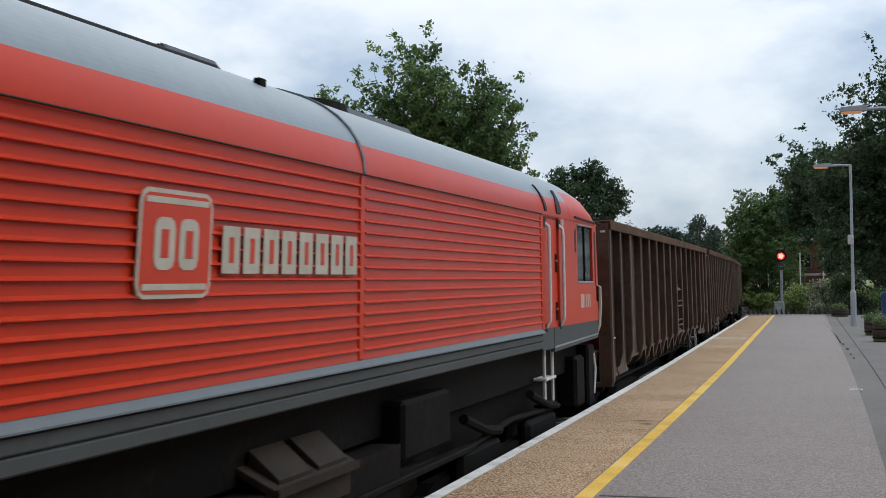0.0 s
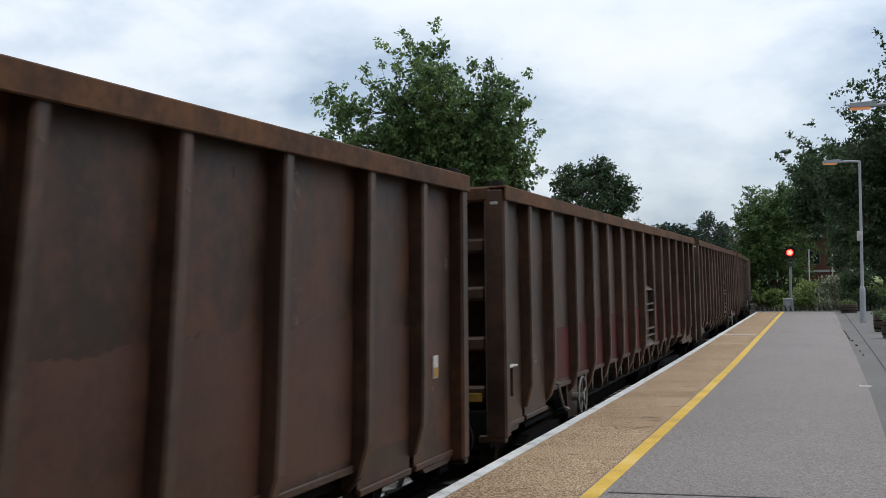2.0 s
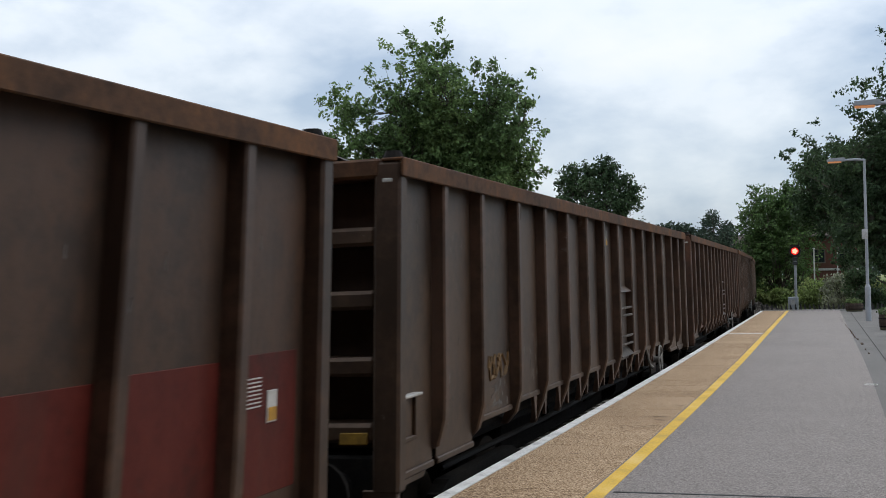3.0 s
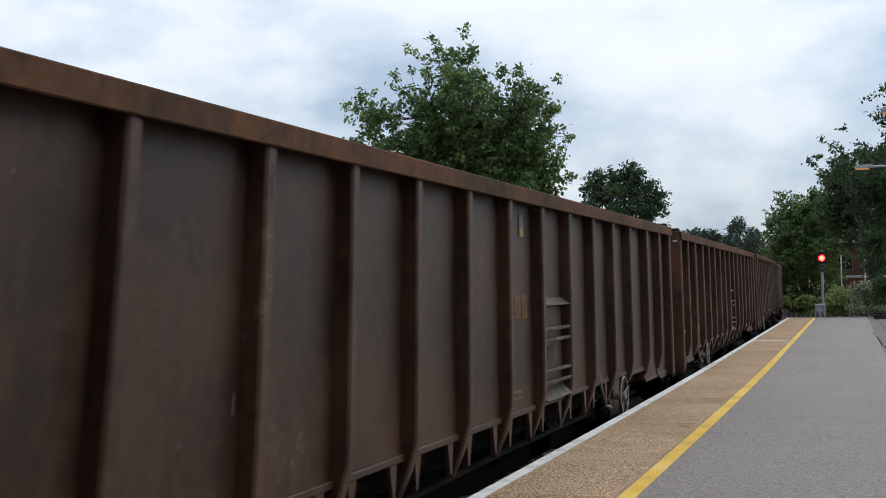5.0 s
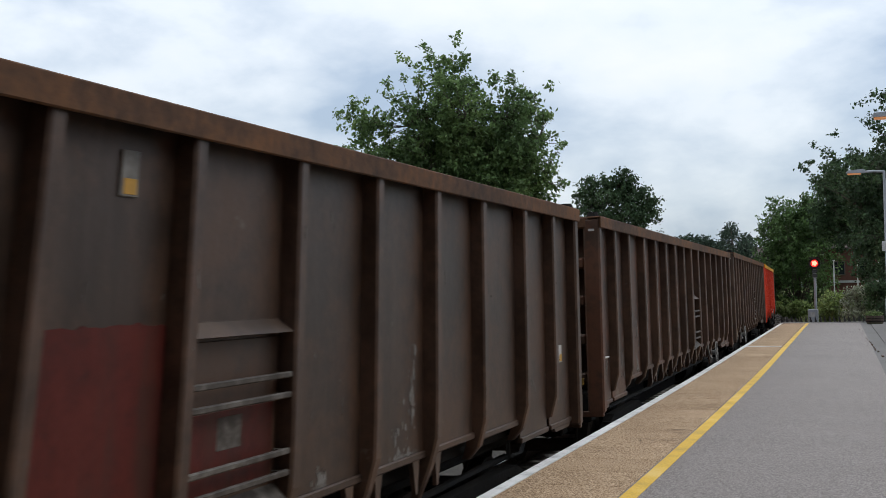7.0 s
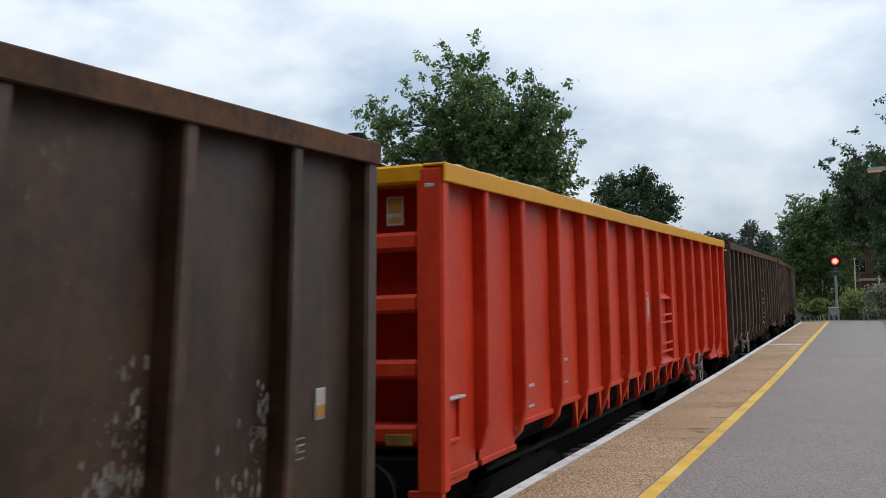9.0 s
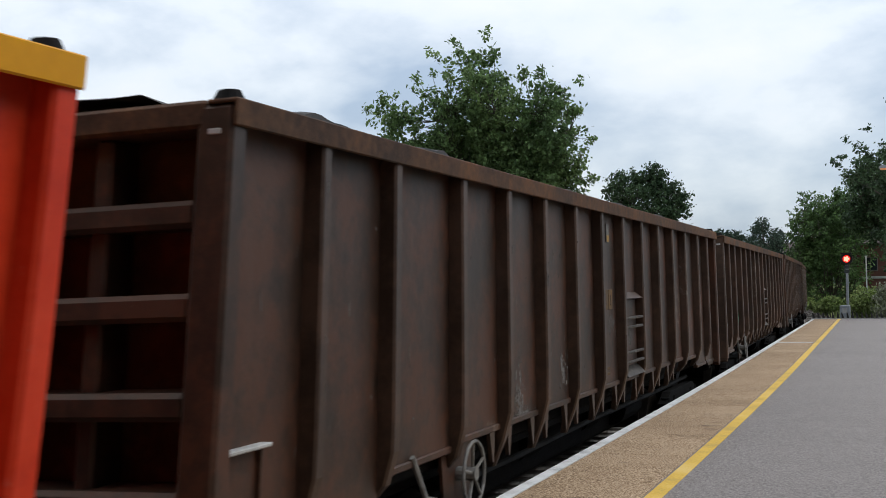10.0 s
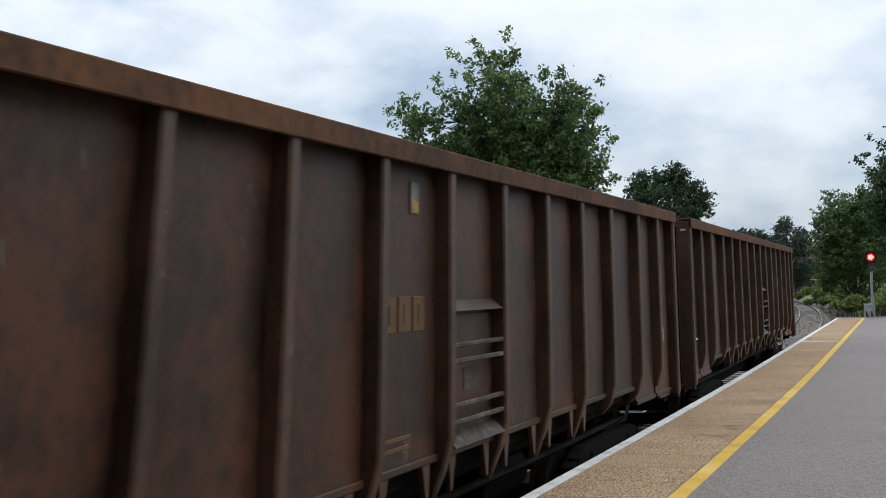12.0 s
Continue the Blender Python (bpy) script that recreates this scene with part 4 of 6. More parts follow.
def build_wagons():
    first, spinning = make_wagon()
    WAGONS.append(first)
    for i in range(1, WAGON_COUNT):
        WAGONS.append(copy_thing(first, Matrix.Identity(4)))
    looks = "g r k g r k r k r k R r k r r".split()
    dark = {"g": {STEEL_DARK: STEEL_GREY}, "r": {STEEL_DARK: STEEL_RUSTY}, "k": {}, "R": {STEEL_DARK: WAGON_RED, STEEL_RIB: WAGON_RED, SCRAP: PALE_LOAD, STEEL_GREY: WAGON_RED, WORN_STEEL: WAGON_RED, RIM_RUST: WAGON_YELLOW}}
    label = {"g": "tall grimy grey-brown bogie box wagon with upright ribs", "r": "tall rusty red-brown bogie box wagon with upright ribs",
             "k": "tall dark brown bogie box wagon with scuffed ribs", "R": "bright red bogie box wagon with a yellow top rail"}
    rnd = random.Random(21)
    for i, w in enumerate(WAGONS):
        handwheel(w, HALF - 4.05 if i not in (1, 2, 6, 7, 9, 11, 12, 13) else -HALF + 3.5)
        # warning plate, high label and data plate
        spots = [(16.05, 1.65)] + ([(0.3, 1.74)] if i in (4, 5, 9) else [])
        for y, z in spots:
            sign = plate(w, "warning_plate", y, y + 0.11, z + 0.04, z + 0.21, WHITE_PAINT, "white and yellow warning plate")
            part("yellow_half", Shape().box(PANEL_X + 0.011, PANEL_X + 0.016, y + 0.010 - HALF, y + 0.100 - HALF, z + 0.050, z + 0.12, 0.001), SIGN_YELLOW, sign)
        if looks[i] != "R":
            tag = plate(w, "high_label", 8.36, 8.49, 2.85, 3.055, WORN_WHITE, "small white and yellow label")
            part("label_half", Shape().box(PANEL_X + 0.011, PANEL_X + 0.015, 8.375 - HALF, 8.475 - HALF, 2.86, 2.93, 0.001), SIGN_YELLOW, tag)
        if looks[i] == "R":
            sign = part("warning_plate", Shape().box(0.84, 0.97, -HALF + 0.146, -HALF + 0.162, 2.86, 3.07, 0.003), WHITE_PAINT, w, "white and yellow warning plate")
            part("yellow_half", Shape().box(0.855, 0.955, -HALF + 0.142, -HALF + 0.147, 2.95, 3.05, 0.001), SIGN_YELLOW, sign)
            part("yellow_half", Shape().box(0.855, 0.955, -HALF + 0.142, -HALF + 0.147, 2.88, 2.92, 0.001), SIGN_YELLOW, sign)
            d = plate(w, "data_plate", 7.84, 8.34, 1.325, 1.475, SIGN_BLACK, "black data plate with pale bars")
            for z in (1.35, 1.415):
                part("data_bar", Shape().box(PANEL_X + 0.010, PANEL_X + 0.015, 7.91 - HALF, 8.30 - HALF, z, z + 0.035, 0.001), WHITE_PAINT, d)
        else:
            for z in (1.40, 1.46):
                plate(w, "faded_line", 7.88, 8.40, z, z + 0.028, FADED_GOLD, "faded gold lettering bar", 0.006)
            for k in range(8 if i == 2 else 4):
                z = 1.78 + 0.021 * k if i == 2 else 1.50 + 0.035 * k
                plate(w, "faded_bar", 15.70, 15.99 if i == 2 else 15.94, z, z + 0.012, WHITE_PAINT if i == 2 else WORN_WHITE, "small white lettering bar", 0.0065)
        if i in (0, 5, 8, 11, 13):
            for k in range(3):
                y = 7.97 + k * 0.225
                block = plate(w, "faded_mark", y, y + 0.18, 2.11, 2.33, FADED_GOLD, "faded gold painted block", 0.006)
                part("worn_slit", Shape().box(PANEL_X + 0.005, PANEL_X + 0.009, y + 0.075 - HALF, y + 0.105 - HALF, 2.16, 2.28, 0.001), STEEL_DARK, block)
        if i in (2, 8):
            for k in range(4):
                plate(w, "lettering_bar", 2.36, 2.74 - 0.05 * (k % 2), 1.60 + 0.045 * k, 1.622 + 0.045 * k, WORN_WHITE, "worn white lettering bar", 0.004)
            for k in range(2):
                plate(w, "lettering_bar", 1.42, 1.66 - 0.08 * k, 1.58 + 0.06 * k, 1.61 + 0.06 * k, WORN_WHITE, "worn white lettering bar", 0.004)
        if i == 7:
            ragged_patch(w, "red_patch", RIBS[6] + 0.06, RIBS[7] - 0.06, SILL + 0.035, 2.3, 0.03, 40 + i, OLD_RED, "old faded red paint")
        if i == 7:
            part("red_patch", Shape().box(1.212, 1.218, RIBS[STEP_BAY - 1] + 0.12 - HALF, RIBS[STEP_BAY] - 0.12 - HALF, 1.47, 1.86, 0.002), OLD_RED, w, "old faded red paint")
        if i == 12:
            scribble(w, 4.85, 1.62, 0.5, 0.36, 7, PALE_BLUE, "pale blue sprayed scribble")
            scribble(w, 4.9, 1.42, 0.42, 0.22, 8, PALE_BLUE, "pale blue sprayed scribble")
            scribble(w, 2.45, 1.50, 0.7, 0.34, 9, SPRAY_GREEN, "green sprayed scribble")
            for k, top in ((10, 2.05), (11, 2.25), (12, 2.15), (13, 1.8)):
                ragged_patch(w, "rusty_patch", RIBS[k] + 0.06, (RIBS + [16.3])[k + 1] - 0.06, SILL + 0.035, top, 0.26, 90 + k, ORANGE_RUST, "orange rusted paint")
            for base, r in ((13.42, 0.62), (13.60, 0.44)):
                spray_stroke(w, [(base + r * 0.55 - r * 0.55 * math.cos(g), 1.72 + (0.75 if r > 0.5 else 0.55) * math.sin(g)) for g in [math.pi * k / 14 for k in range(13)]], 0.055, TAN_SPRAY, "faded tan sprayed arch")
            spray_stroke(w, [(13.45, 1.98), (13.7, 2.02), (13.95, 1.99)], 0.07, TAN_SPRAY, "faded tan sprayed bar")
            spray_stroke(w, [(12.5, 2.12), (12.62, 2.3), (12.78, 2.34), (12.9, 2.2)], 0.09, TAN_SPRAY, "faded tan sprayed stroke")
            spray_stroke(w, [(13.5, 1.42), (13.8, 1.55), (14.2, 1.75)], 0.05, SCRAP, "dark sprayed stroke")
        worn = {0: (0.3, 9.0, 1.75, 520), 3: (1.0, 5.0, 1.6, 160), 5: (10.0, 14.0, 1.6, 160), 6: (2.0, 8.0, 1.7, 240), 7: (9.0, 16.3, 1.8, 560), 8: (0.3, 4.0, 1.8, 420), 9: (13.4, 16.3, 1.85, 620), 11: (4.2, 8.8, 1.95, 620), 12: (0.3, 3.0, 1.7, 220), 13: (0.3, 3.4, 2.3, 950), 14: (0.3, 8.0, 1.8, 260)}
        if i in worn:
            flaked_paint(w, *worn[i], 60 + i)
        heaped = {0: (9.0, 13.0), 1: (3.0, 8.0), 6: (9.0, 15.5), 9: (0.6, 16.0), 10: (0.4, 16.2), 11: (0.6, 13.0), 13: (6.4, 9.2)}
        if i in heaped:
            load_edge(w, *heaped[i], 0.088 if looks[i] == "R" else 0.062, 0.022 if looks[i] == "R" else 0.075, 3.0 + i, PALE_LOAD if looks[i] == "R" else SCRAP)
        if looks[i] != "R":
            scratches(w, 90 if i in (0, 7, 11, 13) else 50, 200 + i)
        if i in (3, 6):
            scribble(w, 2.5, 1.55, 0.6, 0.22, 11 + i, FADED_GOLD, "faded brown sprayed scribble")
        repaint(w, dark[looks[i]])
        tagged(w, label[looks[i]])
        if looks[i] == "R":
            logo_plate(w, PANEL_X, 8.03 - HALF, 0.0, 1.93, 0.54, 0.385)
            for y, z, ww, h in ((3.5, 1.47, 0.42, 0.24), (2.3, 1.36, 0.36, 0.20)):
                p = plate(w, "data_frame", y, y + ww, z, z + h, WHITE_PAINT, "white framed data panel", 0.006)
                part("data_field", Shape().box(PANEL_X + 0.005, PANEL_X + 0.010, y + 0.02 - HALF, y + ww - 0.02 - HALF, z + 0.025, z + h - 0.025, 0.001), WAGON_RED, p)
        if i in (1, 4):
            for k in range(0, 13):
                if k == STEP_BAY - 1:
                    continue
                ragged_patch(w, "rusty_patch", RIBS[k] + 0.06, RIBS[k + 1] - 0.06, SILL + 0.035, 2.26 - 0.012 * k + 0.03 * (k % 3), 0.05, 70 + k + 20 * i, OLD_RUST, "old rust-red paint")
        if i == 2:
            for k in range(1, 14):
                y0, y1 = RIBS[k] + 0.06 if k else 0.2, RIBS[k + 1] - 0.06 if k < 13 else 16.4
                if k == STEP_BAY - 1:
                    continue
                plate(w, "red_patch", y0, y1, SILL + 0.035, 1.87 + 0.0145 * k, OLD_RED, "old faded red paint", 0.005)


def rounded(y0, y1, z0, z1, c):
    return [(y0 + c, z0), (y1 - c, z0), (y1 - c * 0.3, z0 + c * 0.3), (y1, z0 + c), (y1, z1 - c), (y1 - c * 0.3, z1 - c * 0.3), (y1 - c, z1), (y0 + c, z1), (y0 + c * 0.3, z1 - c * 0.3), (y0, z1 - c), (y0, z0 + c), (y0 + c * 0.3, z0 + c * 0.3)]


def logo_plate(w, x, y, mid, z, width, height, inverse=False):
    """A rounded white frame with plain blocks inside; y is its forward edge, z its lower edge."""
    y0, y1, z0, z1, t = y, y + width, z, z + height, (0.042 if inverse else 0.055) * height
    board = part("emblem", Shape().prism(rounded(y0, y1, z0, z1, 0.13 * height), "x", x - 0.003, x + 0.006), CREAM if inverse else WHITE_PAINT, w, "white framed emblem of plain blocks")
    ink, paper = (CREAM, LOCO_RED) if inverse else (LOCO_RED, WHITE_PAINT)
    part("emblem_field", Shape().prism(rounded(y0 + t, y1 - t, z0 + t, z1 - t, 0.09 * height), "x", x + 0.004, x + 0.008), LOCO_RED, board)
    if not inverse:
        part("emblem_panel", Shape().box(x + 0.006, x + 0.010, y0 + 2 * t, y1 - 2 * t, z0 + 3.2 * t, z1 - 3.2 * t, 0.001), WHITE_PAINT, board)
    else:
        for q in (z0 + 1.8 * t, z1 - 3.2 * t):
            part("emblem_line", Shape().box(x + 0.006, x + 0.010, y0 + 2.2 * t, y1 - 2.2 * t, q, q + 1.4 * t, 0.001), CREAM, board)
    for k in range(2):
        a = y0 + width * (0.19 + 0.33 * k)
        b = a + width * 0.27
        part("emblem_block", Shape().prism(rounded(a, b, z0 + height * 0.26, z1 - height * 0.26, 0.05), "x", x + 0.008, x + 0.012), ink, board)
        part("emblem_gap", Shape().box(x + 0.010, x + 0.0145, a + width * 0.085, b - width * 0.085, z0 + height * 0.37, z1 - height * 0.37, 0.001), paper, board)


build_wagons()

# ---------------------------------------------------------------- the locomotive
LENGTH = 20.6
REAR = LENGTH / 2                  # its trailing end, in its own space


def roof_top(r):
    """Height of the roof's middle, r metres in from an end."""
    table = [(0.0, 3.20), (0.05, 3.40), (0.20, 3.60), (0.5, 3.73), (1.0, 3.79), (2.2, 3.81), (30.0, 3.81)]
    for (a, p), (b, q) in zip(table, table[1:]):
        if r <= b:
            return p + (q - p) * (r - a) / (b - a)
    return 3.9


EAVE = 3.13


def roof_point(y, th):
    r = REAR - abs(y)
    c, s = math.cos(radians(th)), math.sin(radians(th))
    top = roof_top(r)
    inset = 0.10 * max(0.0, 1 - r / 0.4)
    return (1.318 * c ** 0.80 - inset * s, EAVE + (top - EAVE) * s ** 0.98)


def roof_strip(y0, y1, th0, th1, sx, n=8):
    ys, ths = steps(y0, y1, 0.25), steps(th0, th1, max((th1 - th0) / n, 0.1))
    v = []
    for y in ys:
        for th in ths:
            x, z = roof_point(y, th)
            v.append((sx * x, y, z))
        for th in reversed(ths):
            x, z = roof_point(y, th)
            v.append((sx * (x - 0.03), y, z - 0.03))
    m = 2 * len(ths)
    f = [(i * m + k, i * m + (k + 1) % m, (i + 1) * m + (k + 1) % m, (i + 1) * m + k) for i in range(len(ys) - 1) for k in range(m)]
    f += [tuple(range(m))[::-1], tuple(range((len(ys) - 1) * m, len(ys) * m))]
    return Shape().add(v, f)


def ribbed_panel(y0, y1, sx):
    """Pressed steel sheet with raised lengthwise ribs."""
    o = [(1.27, 1.93), (1.305, 1.93)]
    z = 1.985
    for k in range(15):
        o += [(1.300, z), (1.321, z + 0.005), (1.321, z + 0.010), (1.300, z + 0.025)]
        z += 0.0755
    o += [(1.305, EAVE), (1.27, EAVE)]
    s = Shape().prism([(sx * a, b) for a, b in o], "y", y0, y1)
    return s


def make_loco():
    w = thing("diesel_locomotive", "bright red diesel locomotive with ribbed sides and a grey roof", "locomotive")
    spinning = []
    cab = REAR - 3.14
    seam = REAR - 8.22
    for sx in (1, -1):
        def xs(a, b):
            return (min(sx * a, sx * b), max(sx * a, sx * b))
        for a, b in ((seam + 0.04, cab - 0.02), (-1.9, seam - 0.04), (-cab + 0.02, -1.98)):
            part("ribbed_side", ribbed_panel(a, b, sx), LOCO_RED, w)
        part("seam_strip", Shape().box(*xs(1.28, 1.312), seam - 0.04, seam + 0.04, 1.93, EAVE, 0.006), LOCO_RED, w)
        # sole bar with a pale ledge
        part("sole_bar", Shape().box(*xs(1.24, 1.318), -cab, cab, 1.800, 1.876, 0.010), LOCO_GREY, w, "grey sole bar")
        part("lower_sole_bar", Shape().box(*xs(1.22, 1.312), -cab, cab, 1.722, 1.796, 0.010), LOCO_GREY, w, "grimy grey lower sole bar")
        part("sole_ledge", Shape().prism([(sx * 1.24, 1.93), (sx * 1.302, 1.93), (sx * 1.342, 1.888), (sx * 1.342, 1.879), (sx * 1.24, 1.879)], "y", -cab, cab), LOCO_LEDGE, w, "pale grey ledge")
        # roof bands
        for a, b, th in ((-REAR + 0.02, -REAR + 1.7, 30), (-REAR + 1.705, REAR - 1.705, 17), (REAR - 1.7, REAR - 0.02, 30)):
            part("roof_edge", roof_strip(a, b, 0, th, sx, 12), LOCO_RED, w, "red curved roof edge")
            part("roof", roof_strip(a, b, th, 90, sx, 26), LOCO_ROOF, w, "pale grey curved roof")
        part("gutter", Shape().box(*xs(1.30, 1.326), -cab, cab, EAVE - 0.005, EAVE + 0.003, 0.002), DARK_RUBBER, w)
        part("roof_seam", roof_strip(seam - 0.02, seam + 0.02, 0, 89, 1, 10) if sx > 0 else roof_strip(seam - 0.02, seam + 0.02, 0, 89, -1, 10), LOCO_LEDGE, w).scale = (1.006, 1, 1.004)
        for e in (1, -1):
            # cab side: red above, grey below, with a raked end
            def yz(r):
                return e * (REAR - r)
            def plate_at(name, o, x0, x1, mat, label=""):
                return part(name, Shape().prism([(yz(r), z) for r, z in o], "x", sx * x0, sx * x1), mat, w, label)
            plate_at("cab_side", [(3.14, 1.92), (3.14, EAVE), (2.88, EAVE), (2.88, 1.92)], 1.27, 1.306, LOCO_RED)
            plate_at("cab_door", [(2.86, 1.92), (2.86, EAVE - 0.01), (2.30, EAVE - 0.01), (2.30, 1.92)], 1.24, 1.288, LOCO_RED, "red recessed cab door")
            plate_at("cab_side", [(2.28, 1.92), (2.28, EAVE), (1.27, EAVE), (1.27, 1.92)], 1.27, 1.310, LOCO_RED)
            plate_at("cab_side", [(1.27, 1.92), (1.27, 2.405), (0.0, 2.405), (0.02, 1.92)], 1.27, 1.310, LOCO_RED)
            plate_at("cab_side", [(1.27, 3.10), (1.27, EAVE), (0.06, EAVE), (0.05, 3.10)], 1.27, 1.310, LOCO_RED)
            plate_at("cab_pillar", [(0.32, 2.405), (0.32, 3.10), (0.05, 3.10), (0.0, 2.405)], 1.27, 1.310, LOCO_RED)
            plate_at("cab_skirt", [(3.14, 1.70), (3.14, 1.92), (2.60, 1.92), (2.60, 1.70)], 1.26, 1.306, LOCO_GREY, "grey lower cab side")
            plate_at("cab_skirt", [(2.585, 1.66), (2.585, 1.92), (0.02, 1.92), (0.06, 1.70)], 1.26, 1.308, LOCO_GREY, "grey lower cab side")
            plate_at("skirt_strip", [(2.58, 1.70), (2.58, 1.72), (0.05, 1.755), (0.05, 1.74)], 1.30, 1.312, GALVANISED)
            # window
            win = plate_at("side_window", [(1.27, 2.40), (1.27, 3.105), (0.32, 3.105), (0.32, 2.40)], 1.27, 1.285, DARK_RUBBER, "dark sliding cab side window")
            for a, b in ((1.24, 0.80), (0.77, 0.36)):
                part("pane", Shape().box(*xs(1.286, 1.292), *sorted((yz(a), yz(b))), 2.43, 3.075, 0.002), CAB_GLASS, win)
            part("window_bar", Shape().box(*xs(1.284, 1.305), *sorted((yz(0.80), yz(0.77))), 2.42, 3.08, 0.004), UNDER, win)
            part("window_sill", Shape().box(*xs(1.284, 1.318), *sorted((yz(1.27), yz(0.32))), 2.395, 2.415, 0.004), GALVANISED, win)
            part("window_head", Shape().box(*xs(1.284, 1.318), *sorted((yz(1.24), yz(0.36))), 3.085, 3.105, 0.004), GALVANISED, win)
            plate_at("rain_strip", [(1.44, 3.165), (1.44, 3.185), (0.18, 3.165), (0.18, 3.145)], 1.27, 1.335, DARK_RUBBER)
            # Raised dark plates paint the shade of two narrow slots.
            plate_at("slot", [(1.42, 2.78), (1.42, 3.02), (1.36, 3.04), (1.34, 3.02), (1.34, 2.78), (1.38, 2.75)], 1.30, 1.3125, DARK_RUBBER)
            plate_at("slot", [(0.20, 2.36), (0.20, 3.04), (0.12, 3.04), (0.12, 2.36)], 1.30, 1.3125, DARK_RUBBER)
            for z in (1.99, 2.52):
                # A flat dark plate draws the shade inside each handle recess.
                plate_at("handle_recess", [(2.42, z), (2.42, z + 0.20), (2.30, z + 0.20), (2.30, z)], 1.275, 1.2895, UNDER)
                part("door_handle", Shape().tube([(sx * 1.293, yz(2.41), z + 0.12), (sx * 1.293, yz(2.31), z + 0.13)], 0.012, 6), LOCO_RED, w)
            for r in (2.95, 2.25):
                bar = Shape().tube([(sx * 1.30, yz(r), 1.93), (sx * 1.345, yz(r), 2.0), (sx * 1.35, yz(r), 2.2), (sx * 1.35, yz(r), 2.95), (sx * 1.345, yz(r), 3.0), (sx * 1.30, yz(r), 3.04)], 0.02, 8)
                part("grab_rail", bar, GRAB_WHITE, w, "white grab rail")
                # Dark plates stand for the shade where the rail ends sink in.
                plate_at("rail_recess", [(r + 0.05, 3.0), (r + 0.05, 3.11), (r - 0.05, 3.11), (r - 0.05, 3.0)], 1.30, 1.3125, DARK_RUBBER)
                plate_at("rail_recess", [(r + 0.05, 1.89), (r + 0.05, 1.97), (r - 0.05, 1.97), (r - 0.05, 1.89)], 1.30, 1.3125, DARK_RUBBER)
            # dark arch laid on the roof over the door, painting a recess's shade
            for r, wide in ((2.95, 0.05), (2.33, 0.11)):
                v = []
                ths = steps(3, 27, 4)
                for th in ths:
                    k = th / 27
                    x, z = roof_point(yz(r), th)
                    c = yz(r) - e * (-0.18 if r < 2.5 else 0.1) * k ** 1.5
                    h = wide * (0.45 + 0.55 * math.sin(math.pi * min(1, k + 0.25)))
                    v += [(sx * (x + 0.012), c - h, z + 0.008), (sx * (x + 0.012), c + h, z + 0.008), (sx * (x - 0.03), c + h, z - 0.03), (sx * (x - 0.03), c - h, z - 0.03)]
                f = [(4 * i + q, 4 * i + (q + 1) % 4, 4 * i + 4 + (q + 1) % 4, 4 * i + 4 + q) for i in range(len(ths) - 1) for q in range(4)]
                n = 4 * (len(ths) - 1)
                f += [(3, 2, 1, 0), (n, n + 1, n + 2, n + 3)]
                part("roof_recess", Shape().add(v, f), DARK_RUBBER, w)
            # number marks, plain bars
            for k in range(5):
                r = 1.12 - k * 0.118 - (0.06 if k > 1 else 0)
                plate_at("number_mark", [(r, 2.10), (r, 2.26), (r - (0.085 if k < 2 else 0.05), 2.26), (r - (0.085 if k < 2 else 0.05), 2.10)], 1.308, 1.3125, CREAM)
            n = plate_at("notice", [(2.14, 3.0), (2.14, 3.12), (2.02, 3.12), (2.02, 3.0)], 1.308, 1.314, WHITE_PAINT, "white and yellow notice")
            part("notice_lower", Shape().prism([(yz(2.135), 2.96), (yz(2.135), 3.045), (yz(2.025), 3.045), (yz(2.025), 2.96)], "x", sx * 1.309, sx * 1.317), SIGN_YELLOW, n)
            # steps under the door
            for r in (2.80, 2.42):
                part("step_post", Shape().box(*xs(1.22, 1.25), *sorted((yz(r + 0.02), yz(r - 0.02))), 1.12, 1.70, 0.006), GRAB_WHITE, w, "white step post")
            for z in (0.80, 1.10, 1.38):
                part("step", Shape().box(*xs(1.12, 1.27), *sorted((yz(2.84), yz(2.38))), z - 0.015, z + 0.015, 0.005), GRAB_WHITE if z > 1.3 else UNDER, w)
            part("sand_box", Shape().box(*xs(0.95, 1.24), *sorted((yz(1.15), yz(0.65))), 0.9, 1.52, 0.04), UNDER, w)
            part("corner_rail", Shape().tube([(sx * 1.27, yz(0.06), 2.38), (sx * 1.33, yz(-0.02), 2.34), (sx * 1.33, yz(-0.03), 2.1), (sx * 1.32, yz(0.02), 1.85), (sx * 1.28, yz(0.06), 1.74)], 0.022, 7), CREAM, w, "cream corner hand rail")
            part("corner_grille", Shape().box(*xs(1.30, 1.325), *sorted((yz(0.02), yz(0.11))), 2.16, 2.36, 0.01), UNDER, w)
            part("end_hand_rail", Shape().tube([(sx * 1.25, yz(0.12), 1.5), (sx * 1.27, yz(0.10), 1.3), (sx * 1.25, yz(0.14), 1.0)], 0.018, 6), GRAB_WHITE, w)
    # emblem and lettering blocks, pale shapes
    logo_plate(w, 1.3205, REAR - 10.92, 0, 2.36, 0.66, 0.50, True)
    x = 1.3205
    for k in range(8):
        y = REAR - 10.14 + k * 0.229
        s = Shape().box(x - 0.003, x + 0.004, y, y + 0.185, 2.475, 2.715, 0.002)
        block = part("pale_block", s, CREAM, w, "pale painted block")
        part("block_slit", Shape().box(x + 0.003, x + 0.0065, y + 0.07, y + 0.12, 2.53, 2.66, 0.001), LOCO_RED, block)
    # inner body, ends, floor
    part("body_core", Shape().box(-1.27, 1.27, -REAR + 0.35, REAR - 0.35, 1.76, EAVE + 0.02, 0.02), LOCO_RED, w)
